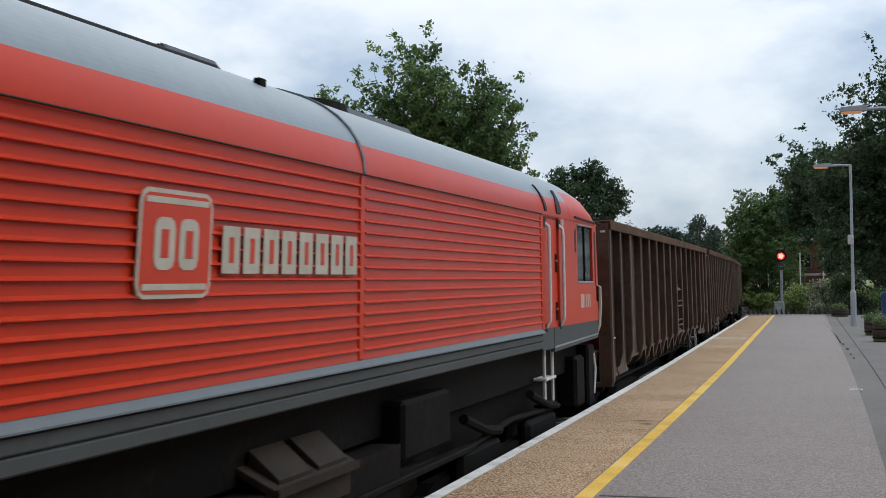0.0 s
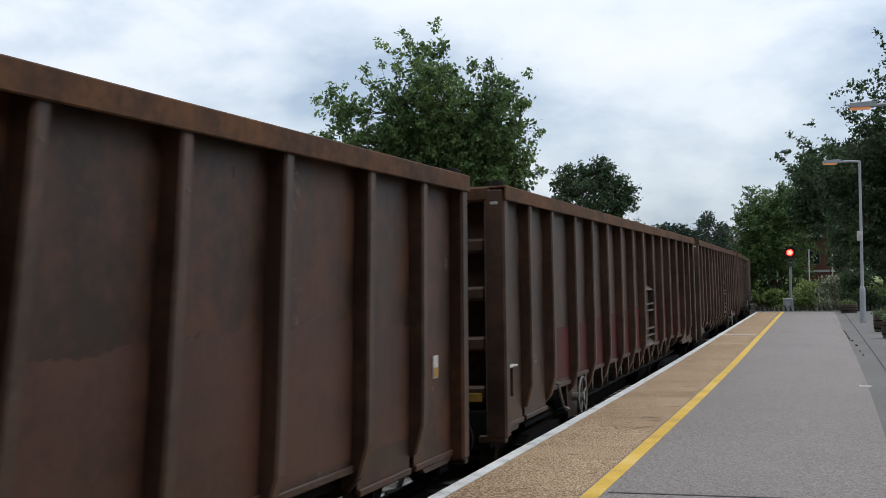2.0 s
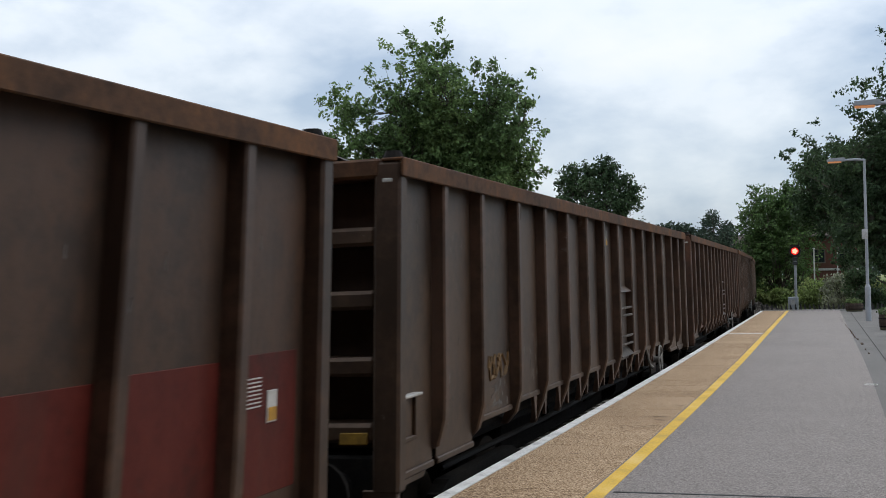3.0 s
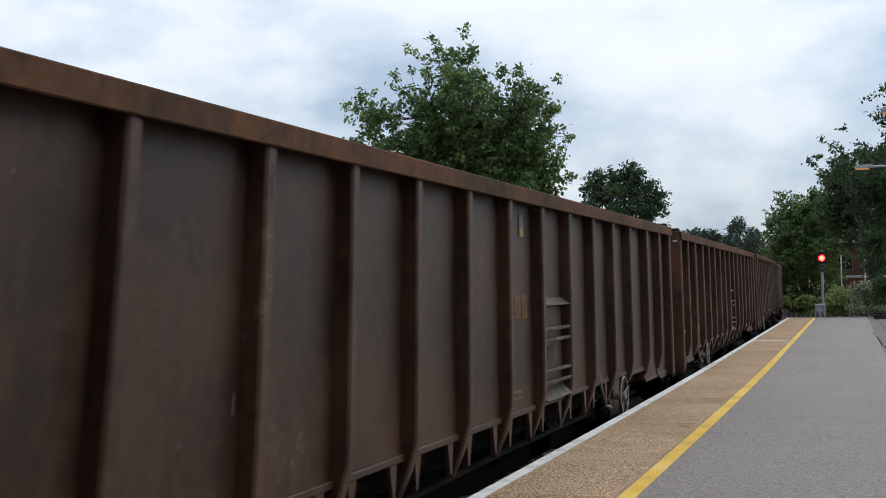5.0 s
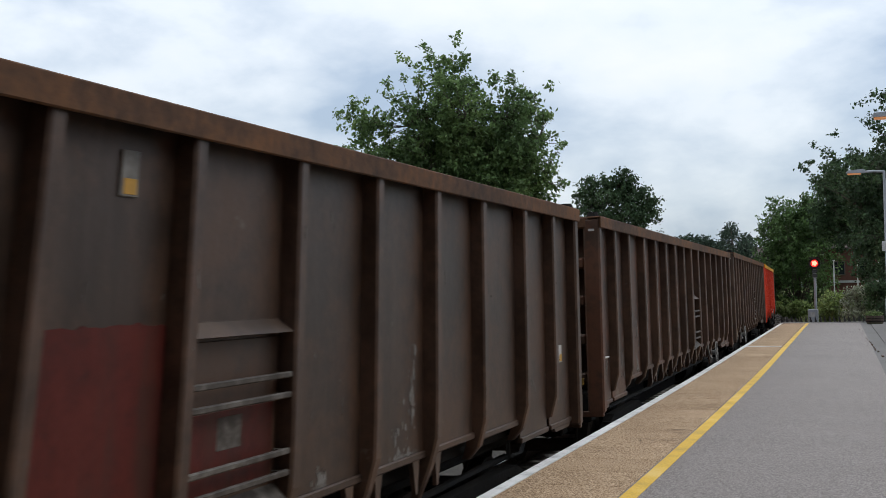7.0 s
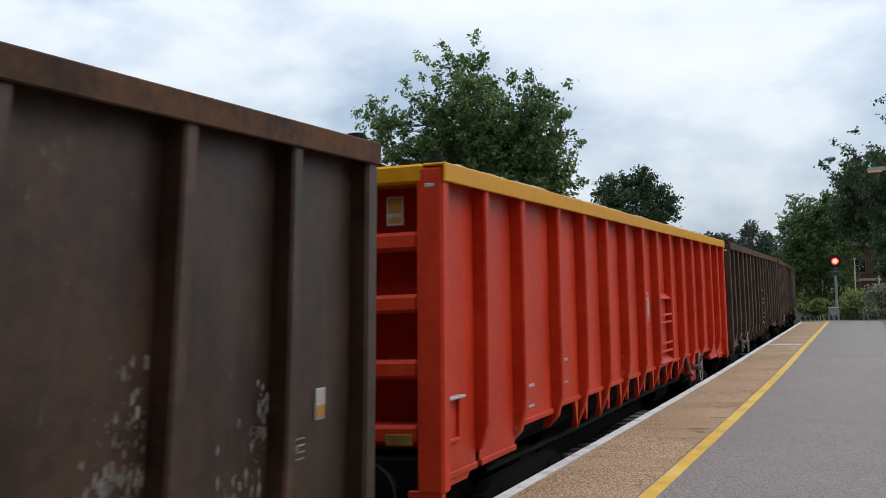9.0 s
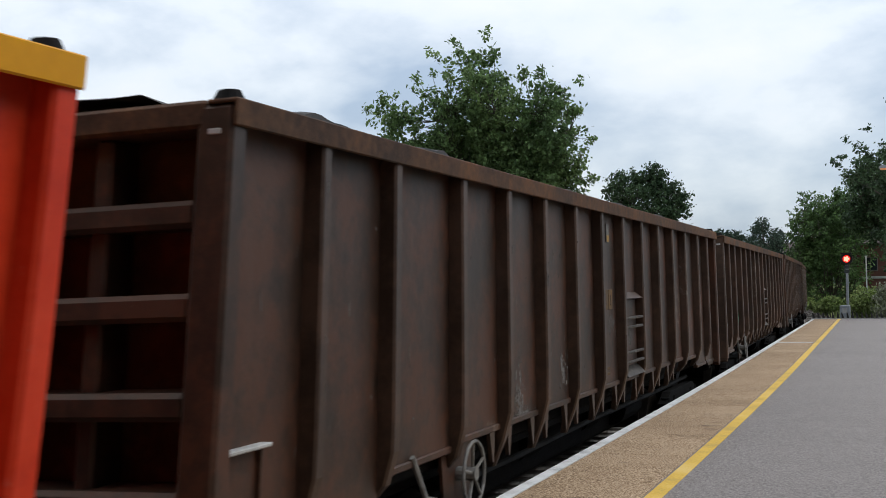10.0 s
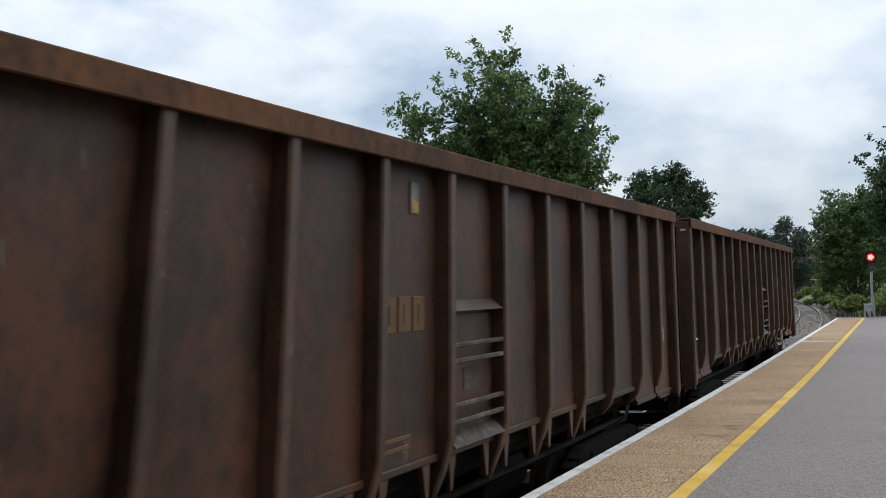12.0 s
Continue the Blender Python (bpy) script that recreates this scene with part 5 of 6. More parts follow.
    for e in (1, -1):
        o = [(e * (REAR - 0.36), 1.74), (e * (REAR - 0.06), 1.74), (e * REAR, 2.38), (e * (REAR - 0.05), 3.0), (e * (REAR - 0.10), 3.17), (e * (REAR - 0.36), 3.25)]
        part("cab_end", Shape().prism(o, "x", -1.268, 1.268), LOCO_RED, w)
        part("buffer_beam", Shape().box(-1.25, 1.25, *sorted((e * (REAR - 0.45), e * (REAR - 0.05))), 0.85, 1.62, 0.03), UNDER, w)
        for bx in (-0.87, 0.87):
            b = Shape().disc("y", (bx, 1.06), 0.11, e * (REAR - 0.06), e * (REAR + 0.22), 14)
            b.disc("y", (bx, 1.06), 0.225, e * (REAR + 0.22), e * (REAR + 0.26), 18)
            part("buffer", b, UNDER, w)
        hose = Shape().tube([(0.6, e * REAR, 1.1), (0.62, e * (REAR + 0.14), 0.98), (0.58, e * (REAR + 0.22), 0.7), (0.5, e * (REAR + 0.3), 0.66)], 0.028, 7)
        part("brake_hose", hose, GRAB_WHITE, w, "white brake hose")
    # roof gear
    for y, l, h in ((REAR - 9.05, 0.65, 0.06), (REAR - 5.75, 1.6, 0.06), (REAR - 12.2, 1.6, 0.035)):
        s = Shape().prism([(-0.62, 3.70), (0.62, 3.70), (0.48, 3.815 + h), (-0.48, 3.815 + h)], "y", y - l / 2, y + l / 2)
        part("roof_hatch", s, LOCO_GREY, w)
    part("fan_cowl", Shape().disc("z", (0, seam + 0.95), 0.78, 3.62, 3.785, 36, 0.75), UNDER, w, "black round fan cowl")
    part("roof_line", Shape().box(0.60, 0.64, -cab + 0.5, seam - 0.75, 3.70, 3.793, 0.006), DARK_RUBBER, w)
    for y in (-2.4, 1.2):
        part("roof_eye", Shape().box(0.96, 1.01, y - 0.045, y + 0.045, 3.57, 3.66, 0.008), UNDER, w)
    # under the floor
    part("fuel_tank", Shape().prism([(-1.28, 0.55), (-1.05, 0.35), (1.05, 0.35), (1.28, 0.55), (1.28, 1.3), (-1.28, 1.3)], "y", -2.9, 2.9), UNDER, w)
    # Added block that closes the bright gap above the bogies.
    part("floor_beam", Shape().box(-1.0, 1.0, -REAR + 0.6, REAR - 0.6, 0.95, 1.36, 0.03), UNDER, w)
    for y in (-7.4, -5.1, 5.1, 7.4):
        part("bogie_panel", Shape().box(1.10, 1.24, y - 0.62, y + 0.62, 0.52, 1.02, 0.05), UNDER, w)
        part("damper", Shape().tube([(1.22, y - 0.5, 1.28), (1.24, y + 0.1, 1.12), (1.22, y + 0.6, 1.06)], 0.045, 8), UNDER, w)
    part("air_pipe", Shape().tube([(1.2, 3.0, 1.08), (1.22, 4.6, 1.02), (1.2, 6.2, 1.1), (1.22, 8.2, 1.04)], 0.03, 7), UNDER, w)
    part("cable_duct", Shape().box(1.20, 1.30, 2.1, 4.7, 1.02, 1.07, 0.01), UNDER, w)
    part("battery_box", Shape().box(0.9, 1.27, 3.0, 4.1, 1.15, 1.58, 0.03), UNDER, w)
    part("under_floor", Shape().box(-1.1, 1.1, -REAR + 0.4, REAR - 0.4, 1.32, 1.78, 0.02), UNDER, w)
    s = Shape().prism([(1.1, 1.44), (1.1, 1.40), (1.33, 1.28), (1.36, 1.28), (1.36, 1.325), (1.33, 1.325)], "y", 0.82, 1.95)
    for y in (0.92, 1.44):
        s.prism([(1.12, 1.42), (1.31, 1.315), (1.31, 1.36), (1.12, 1.52)], "y", y, y + 0.42)
    s.box(1.27, 1.30, 0.82, 1.95, 1.12, 1.30, 0.008)
    part("filler_tray", s, WHEEL_STEEL, w, "dark filler tray")
    for y in (-6.0, 6.0):
        bogie(w, y, 1.9, 0.53, 3, spinning, half_gauge=1.06)
    return w, spinning


LOCO, LOCO_SPIN = make_loco()

# ---------------------------------------------------------------- trees and bushes


def leaf_cloud(clumps, count, size, seed, flat=0.75):
    """Many small folded leaves set about the middles of clumps (x, y, z, radius)."""
    rnd = np.random.RandomState(seed)
    w = np.array([c[3] ** 2.2 for c in clumps])
    pick = rnd.choice(len(clumps), count, p=w / w.sum())
    c = np.array([q[:3] for q in clumps])[pick]
    r = np.array([q[3] for q in clumps])[pick]
    d = rnd.normal(size=(count, 3))
    d /= np.linalg.norm(d, axis=1)[:, None]
    k = rnd.uniform(0.25, 1.0, count) ** 0.45 * (1 + 0.18 * rnd.normal(size=count))
    p = c + d * (r * k)[:, None] * np.array([1, 1, flat])
    a = rnd.normal(size=(count, 3)) + np.array([0, 0, -0.35])
    a /= np.linalg.norm(a, axis=1)[:, None]
    n = np.cross(a, rnd.normal(size=(count, 3)) + d * 0.5)
    n /= np.linalg.norm(n, axis=1)[:, None]
    b = np.cross(n, a)
    s = (size * rnd.uniform(0.6, 1.35, count))[:, None]
    v = np.stack([p - a * s * 0.5, p + b * s * 0.33 - n * s * 0.07 - a * s * 0.05, p + a * s * 0.5, p - b * s * 0.33 - n * s * 0.07 - a * s * 0.05], 1).reshape(-1, 3)
    i = np.arange(count) * 4
    f = np.concatenate([np.stack([i, i + 1, i + 2], 1), np.stack([i, i + 2, i + 3], 1)])
    me = bpy.data.meshes.new("crown")
    me.from_pydata(v.tolist(), [], f.tolist())
    return me


def make_tree(name, label, x, y, z0, crown, count, leaf, mat, seed, trunk=0.22, lean=0.0):
    """crown: clumps as (x, y, z, radius) about the tree's foot."""
    t = thing(name, label, "tree" if "tree" in name else "shrub", at=Matrix.Translation((x, y, z0)))
    rnd = random.Random(seed)
    low = min(c[2] for c in crown)
    mid = Vector((lean, 0, low * 0.75 + 0.3))
    s = Shape()
    top = max(crown, key=lambda c: c[2])
    s.tube([(0, 0, 0), (lean * 0.3, 0.05, mid.z * 0.5), mid, ((mid.x + top[0]) / 2, (mid.y + top[1]) / 2, (mid.z + top[2]) / 2), top[:3]],
           [trunk * 1.25, trunk, trunk * 0.85, trunk * 0.5, 0.02], 9)
    part("trunk", s, BARK, t)
    limbs = Shape()
    for c in crown:
        if rnd.random() < (0.85 if len(crown) < 60 else 0.4):
            k = rnd.uniform(0.5, 1.0)
            a = Vector((lean * 0.6, 0, mid.z * k))
            b = Vector(c[:3])
            m = (a + b) / 2 + Vector((rnd.uniform(-0.3, 0.3), rnd.uniform(-0.3, 0.3), rnd.uniform(-0.2, 0.3)))
            limbs.tube([a, m, b], [trunk * 0.4, trunk * 0.22, 0.012], 6)
            for q in range(5):
                e = b + Vector((rnd.gauss(0, 1), rnd.gauss(0, 1), rnd.gauss(0.25, 0.8))).normalized() * c[3] * rnd.uniform(0.7, 1.1)
                limbs.tube([m.lerp(b, rnd.uniform(0.4, 1)), e], [0.022, 0.006], 4)
    tagged(part("limb", limbs, BARK, t), "", "", "", "stuff")
    me = leaf_cloud(crown, count, leaf, seed)
    me.materials.append(mat)
    tagged(part("crown", me, mat, t), "", "", "", "stuff")
    return t


def spray_tree(name, label, x, y, z0, lobes, count, leaves, leaf, mat, seed, fork, trunk=0.24, rough=0.45, gaps=0.0):
    """A tree whose crown is made of leafy sprays on twigs. lobes: (x, y, z, rx, ry, rz, fullness) about its foot; fork: where the limbs part."""
    t = thing(name, label, "tree", at=Matrix.Translation((x, y, z0)))
    rnd = np.random.RandomState(seed)
    weight = np.array([(q[3] * q[4] * q[5]) ** 0.62 * q[6] for q in lobes])
    pick = rnd.choice(len(lobes), count * 3, p=weight / weight.sum())
    lobe = np.array([q[:6] for q in lobes])[pick]
    d = rnd.normal(size=(count * 3, 3))
    d /= np.linalg.norm(d, axis=1)[:, None]
    reach = rnd.rand(count * 3) ** 0.42
    # ragged outline: lumps and hollows a metre across
    lump = np.array([noise.noise(Vector(lobe[i, :3] + d[i] * lobe[i, 3:] * 0.9) * 1.25 + Vector((seed, 0, 0))) + 0.5 * noise.noise(Vector(d[i] * lobe[i, 3:]) * 3.1) for i in range(count * 3)])
    keep = np.flatnonzero(lump + rnd.uniform(-0.2, 0.2, count * 3) > -0.22 + gaps + 0.3 * (reach - 0.75))[:count]
    tip = lobe[keep, :3] + d[keep] * lobe[keep, 3:] * (reach[keep] * (1 + rough * 0.55 * lump[keep]))[:, None]
    n = len(tip)
    root = np.array(fork)
    way = tip - root
    way /= np.linalg.norm(way, axis=1)[:, None] + 1e-6
    way = way * 0.7 + d[keep] * 0.5 + np.array([0, 0, 0.35]) + 0.35 * rnd.normal(size=(n, 3))
    way /= np.linalg.norm(way, axis=1)[:, None]
    run = leaf * rnd.uniform(1.2, 2.8, n)
    # leaves along each twig, hanging a little
    at = rnd.rand(n, leaves) ** 0.7
    p = tip[:, None] + way[:, None] * (at * run[:, None])[..., None] + rnd.normal(size=(n, leaves, 3)) * leaf * np.array([0.62, 0.62, 0.42])
    p = p.reshape(-1, 3)
    m = len(p)
    a = np.repeat(way, leaves, 0) * 0.5 + rnd.normal(size=(m, 3)) * 0.75 + np.array([0, 0, -0.55])
    a /= np.linalg.norm(a, axis=1)[:, None]
    up = rnd.normal(size=(m, 3)) * 0.7 + np.array([0, 0, 1.0])
    b = np.cross(up, a)
    b /= np.linalg.norm(b, axis=1)[:, None] + 1e-6
    u = np.cross(a, b)
    h = (leaf * rnd.uniform(0.55, 1.3, m))[:, None]
    v = np.stack([p - a * h * 0.5, p + b * h * 0.30 + u * h * 0.06, p + a * h * 0.5, p - b * h * 0.30 + u * h * 0.06], 1).reshape(-1, 3)
    i = np.arange(m) * 4
    f = np.concatenate([np.stack([i, i + 1, i + 2], 1), np.stack([i, i + 2, i + 3], 1)])
    me = bpy.data.meshes.new("crown")
    me.from_pydata(v.tolist(), [], f.tolist())
    me.materials.append(mat)
    # trunk, then limbs that fan out to the lobes and twigs that carry the sprays
    s = Shape().tube([(0, 0, 0), (root[0] * 0.3, root[1] * 0.3, root[2] * 0.5), tuple(root)], [trunk * 1.3, trunk, trunk * 0.85], 10)
    part("trunk", s, BARK, t)
    limbs, ends = Shape(), []
    for k in range(34):
        e = tip[rnd.randint(n)]
        mid = root + (e - root) * 0.5 + rnd.normal(size=3) * 0.25 - np.array([0, 0, 0.25])
        limbs.tube([tuple(root), tuple(root + (mid - root) * 0.5 + np.array([0, 0, 0.1])), tuple(mid), tuple(e)], [trunk * 0.42, trunk * 0.30, trunk * 0.18, 0.012], 6)
        for w in np.linspace(0.3, 1.0, 8):
            ends.append(mid + (e - mid) * w)
    ends = np.array(ends)
    for k in range(0, n, 2):
        q = ends[np.argmin(((ends - tip[k]) ** 2).sum(1))]
        if np.linalg.norm(q - tip[k]) < 2.0:
            limbs.tube([tuple(q), tuple((q + tip[k]) / 2 + np.array([0, 0, -0.05])), tuple(tip[k] + way[k] * run[k])], [0.020, 0.013, 0.005], 3)
    tagged(part("limb", limbs, BARK, t), "", "", "", "stuff")
    tagged(part("crown", me, mat, t), "", "", "", "stuff")
    return t


def fan(tips, fork, seed, thick=0.85, spread=1.3):
    """Lobes of leaf strung along limbs that fan out from a fork to tips (x, z), with a second, shorter rank before and behind."""
    rnd = random.Random(seed)
    out = []
    for tx, tz in tips:
        for rank in range(3):
            k = 1.0 if rank == 0 else rnd.uniform(0.72, 0.9)
            e = Vector((fork[0] + (tx - fork[0]) * k, (rnd.uniform(-0.4, 0.4) if rank == 0 else (-1, 1)[rank - 1] * spread * rnd.uniform(0.6, 1.3)), fork[2] + (tz - fork[2]) * k))
            a = Vector(fork)
            for q in range(7):
                w = 0.40 + 0.60 * q / 6
                r = (thick * (1 - w) + 0.34) * rnd.uniform(0.75, 1.2)
                p = a.lerp(e, w) + Vector((rnd.uniform(-0.2, 0.2), rnd.uniform(-0.2, 0.2), rnd.uniform(-0.2, 0.12)))
                out.append((p.x, p.y, p.z, r, r, r * 0.75, 0.8 + 1.5 * w * w))
    return out


def mound(n, rx, ry, z0, z1, r0, r1, seed, skew=0.0):
    """Clumps that fill an uneven rounded crown."""
    rnd = random.Random(seed)
    out = []
    while len(out) < n:
        u, v, h = rnd.uniform(-1, 1), rnd.uniform(-1, 1), rnd.random()
        k = math.sqrt(u * u + v * v)
        lim = math.sin(math.pi * (0.16 + 0.80 * h)) ** 0.7
        if k < lim and k > lim * 0.25 * rnd.random():
            out.append((u * rx + skew * h, v * ry, z0 + (z1 - z0) * h, rnd.uniform(r0, r1)))
    return out


def polar(azimuth, distance):
    a = radians(azimuth)
    return distance * math.sin(a), distance * math.cos(a)


def build_trees():
    g = -1.3
    # the large tree across the line: a fan of limbs with one tall leader
    x, y = polar(-18.5, 45)
    fork = (0.3, 0, 4.6)
    tips = [(0.0, 12.05), (-1.2, 11.85), (-0.5, 11.5), (-0.1, 10.9), (-0.8, 11.1), (-3.0, 10.7), (-2.4, 10.8), (-1.8, 10.6), (-4.1, 10.1), (-4.9, 9.5), (-3.9, 9.1), (-5.3, 8.4), (-4.2, 8.1),
            (0.5, 10.2), (1.2, 10.3), (1.9, 10.5), (2.6, 10.4), (3.1, 10.1), (3.5, 9.1), (3.4, 8.4), (3.0, 7.2), (3.2, 6.6), (2.0, 6.6), (-2.0, 7.0), (0.2, 7.5)]
    spray_tree("maple_tree", "tall leafy green tree behind the railway line", x, y, g, fan(tips, fork, 4) + [(1.3, 0, 7.6, 1.9, 1.8, 2.0, 3.5), (-1.0, 0, 7.2, 2.2, 1.6, 1.6, 1.5)],
               2800, 26, 0.175, LEAF_GREEN, 11, fork, 0.26, 0.25, -0.1)
    x, y = polar(-11.5, 85)
    spray_tree("far_tree", "rounded dark green tree beyond the line", x, y, g, [
        (0, 0, 7.0, 3.0, 3.0, 3.0, 1.0), (-1.4, 0, 9.4, 1.3, 1.4, 1.2, 0.9), (0.5, 0, 9.8, 1.2, 1.3, 1.2, 0.9), (1.9, 0, 8.1, 1.3, 1.2, 1.4, 0.9), (0, 0, 4.6, 2.6, 2.4, 1.8, 0.8)],
        1300, 24, 0.21, LEAF_DARK, 12, (0, 0, 3.4), 0.25, 0.3)
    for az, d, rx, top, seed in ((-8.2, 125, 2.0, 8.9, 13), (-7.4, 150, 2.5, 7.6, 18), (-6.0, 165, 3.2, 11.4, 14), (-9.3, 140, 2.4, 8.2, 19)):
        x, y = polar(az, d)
        make_tree("far_tree", "tree in the distance, haze painted into its blue-green leaves", x, y, g, mound(36, rx * 1.1, rx, 2.6, top, 0.9, 1.4, seed), 9000, 0.3, LEAF_HAZE, seed, 0.22)
    # mass of trees to the platform's side
    for az, d, rx, z0, top, n, leaf, mat, seed in (
            (-3.2, 108, 3.3, 0.6, 10.4, 1450, 0.25, LEAF_MID, 21), (-2.2, 142, 3.7, 2.6, 11.6, 800, 0.3, LEAF_DARK, 22),
            (-0.2, 98, 3.9, 5.0, 12.4, 1500, 0.27, LEAF_DARK, 23), (1.9, 82, 3.9, 1.4, 12.2, 1200, 0.26, LEAF_DARK, 24)):
        x, y = polar(az, d)
        mid, half = (z0 + top) / 2, (top - z0) / 2
        spray_tree("railside_tree", "dense green tree beyond the platform end", x, y, g, [
            (0, 0, mid, rx, rx, half * 0.95, 1.0), (-rx * 0.45, 0, mid + half * 0.45, rx * 0.55, rx * 0.5, half * 0.5, 1.0), (rx * 0.4, 0, mid + half * 0.55, rx * 0.5, rx * 0.5, half * 0.45, 1.0),
            (-rx * 0.55, 0, mid - half * 0.3, rx * 0.5, rx * 0.5, half * 0.45, 0.9)], n, 20, leaf, mat, seed, (0, 0, z0), 0.25, 0.3)
    x, y = polar(3.5, 57)
    fork = (0.2, 0, 3.8)
    tips = [(-6.2, 8.4), (-5.5, 9.0), (-4.6, 9.6), (-3.7, 10.8), (-2.9, 11.3), (-2.0, 13.0), (-1.5, 12.2), (-0.4, 12.7), (1.0, 13.0), (2.5, 12.4), (-5.0, 7.4), (-4.7, 6.2), (-4.5, 4.9), (-4.0, 3.4), (-3.0, 8.4)]
    spray_tree("platform_tree", "large dark green leafy tree behind the platform", x, y, g, fan(tips, fork, 9, 1.2, 2.0) + [(0.8, 0, 7.4, 3.6, 3.0, 4.6, 9.0), (-2.4, 0, 6.0, 2.0, 1.6, 2.6, 5.0)],
               3300, 24, 0.18, LEAF_DARK, 26, fork, 0.3, 0.25, -0.1)
    # woods that close the distance
    rnd = random.Random(77)
    clumps = []
    for i in range(170):
        qx, qy = polar(rnd.uniform(-42, 12), rnd.uniform(235, 330))
        clumps.append((qx, qy, rnd.uniform(0.0, 4.2), rnd.uniform(2.0, 3.6)))
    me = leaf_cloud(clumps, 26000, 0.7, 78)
    me.materials.append(LEAF_HAZE)
    tagged(part("far_woods", me, LEAF_HAZE), "woods in the distance, haze painted into the leaves", "woods", "", "stuff")
    # shrubs on the bank past the platform
    for az, d, rx, top, count, mat, seed in ((-1.6, 66, 0.9, 2.5, 3500, LEAF_BRIGHT, 31), (-0.75, 65, 1.0, 2.6, 3200, BLOSSOM, 32), (-0.2, 68, 1.1, 2.4, 3200, LEAF_BRIGHT, 33), (0.5, 63, 1.2, 2.9, 4200, LEAF_DARK, 34),
                                             (-3.3, 100, 1.5, 1.5, 3600, LEAF_BRIGHT, 35), (-4.0, 122, 1.8, 2.0, 5000, LEAF_BRIGHT, 36), (-4.9, 137, 2.0, 2.4, 4000, LEAF_BRIGHT, 37), (-4.5, 155, 2.2, 3.0, 5000, LEAF_GREEN, 38),
                                             (-1.2, 70, 1.2, 2.4, 3400, BLOSSOM, 39), (1.4, 58, 1.2, 2.4, 4000, LEAF_DARK, 40), (2.4, 55, 1.4, 2.6, 4500, LEAF_GREEN, 41)):
        x, y = polar(az, d)
        make_tree("shrub", "pale flowering shrub on the railway bank" if mat is BLOSSOM else "leafy green shrub on the railway bank", x, y, g, mound(14, rx, rx, 0.5, top, 0.35, 0.6, seed), count, 0.14 if d < 80 else 0.24, mat, seed, 0.05)


def build_bank():
    """A grassy bank along the outer side of the line, beyond the platform."""
    rnd = random.Random(2)
    v, rows = [], steps(56, 330, 4)
    cols = [(3.3, -1.3), (4.6, -0.75), (6.5, -0.2), (9.5, 0.5), (14, 0.9), (24, 1.2), (40, -1.4)]
    for s in rows:
        k = min(1.0, (s - 54) / 14)
        for dx, z in cols:
            p = along(s, TRACK + dx, 0)
            v.append((p[0], p[1], -1.34 + (z + 1.34) * k + (0.25 * noise.noise(Vector((p[0] * 0.3, p[1] * 0.2, 1))) if dx > 3.4 else 0)))
    n = len(cols)
    f = [(i * n + j, i * n + j + 1, (i + 1) * n + j + 1, (i + 1) * n + j) for i in range(len(rows) - 1) for j in range(n - 1)]
    structure("grass_bank", Shape().add(v, f), GRASS, "rough grassy bank beside the line")
    # blades
    nb = 9000
    r = np.random.RandomState(5)
    pts, faces = [], []
    for i in range(nb):
        s = 57 + 110 * r.rand() ** 1.6
        dx = 3.6 + 7 * r.rand()
        p = along(s, TRACK + dx, 0)
        zz = np.interp(dx, [c[0] for c in cols], [c[1] for c in cols])
        z = -1.34 + (zz + 1.34) * min(1.0, (s - 54) / 14)
        h, a, wd = r.uniform(0.2, 0.55), r.uniform(0, 6.3), r.uniform(0.02, 0.06)
        dx2, dy2 = math.cos(a) * wd, math.sin(a) * wd
        pts += [(p[0] - dx2, p[1] - dy2, z - 0.1), (p[0] + dx2, p[1] + dy2, z - 0.1), (p[0] + r.uniform(-0.2, 0.2), p[1] + r.uniform(-0.2, 0.2), z + h)]
        faces.append((3 * i, 3 * i + 1, 3 * i + 2))
    tagged(part("long_grass", Shape().add(pts, faces), GRASS), "long rough grass on the bank", "grass", "", "stuff")
    # far side, behind the train: unseen dark hedge, added to block light under it
    far = []
    for i in range(26):
        s = 20 + i * 7
        p = along(s, TRACK - 9 - 2 * (i % 3), 0)
        far.append((p[0], p[1], rnd.uniform(0.2, 1.0), rnd.uniform(1.2, 1.9)))
    me = leaf_cloud(far, 9000, 0.25, 9)
    me.materials.append(LEAF_DARK)
    tagged(part("hedge", me, LEAF_DARK), "unseen dark green hedge along the far side of the line, added to block light", "hedge", "", "stuff")


build_bank()
build_trees()

# ---------------------------------------------------------------- signal, lamps, houses, planters


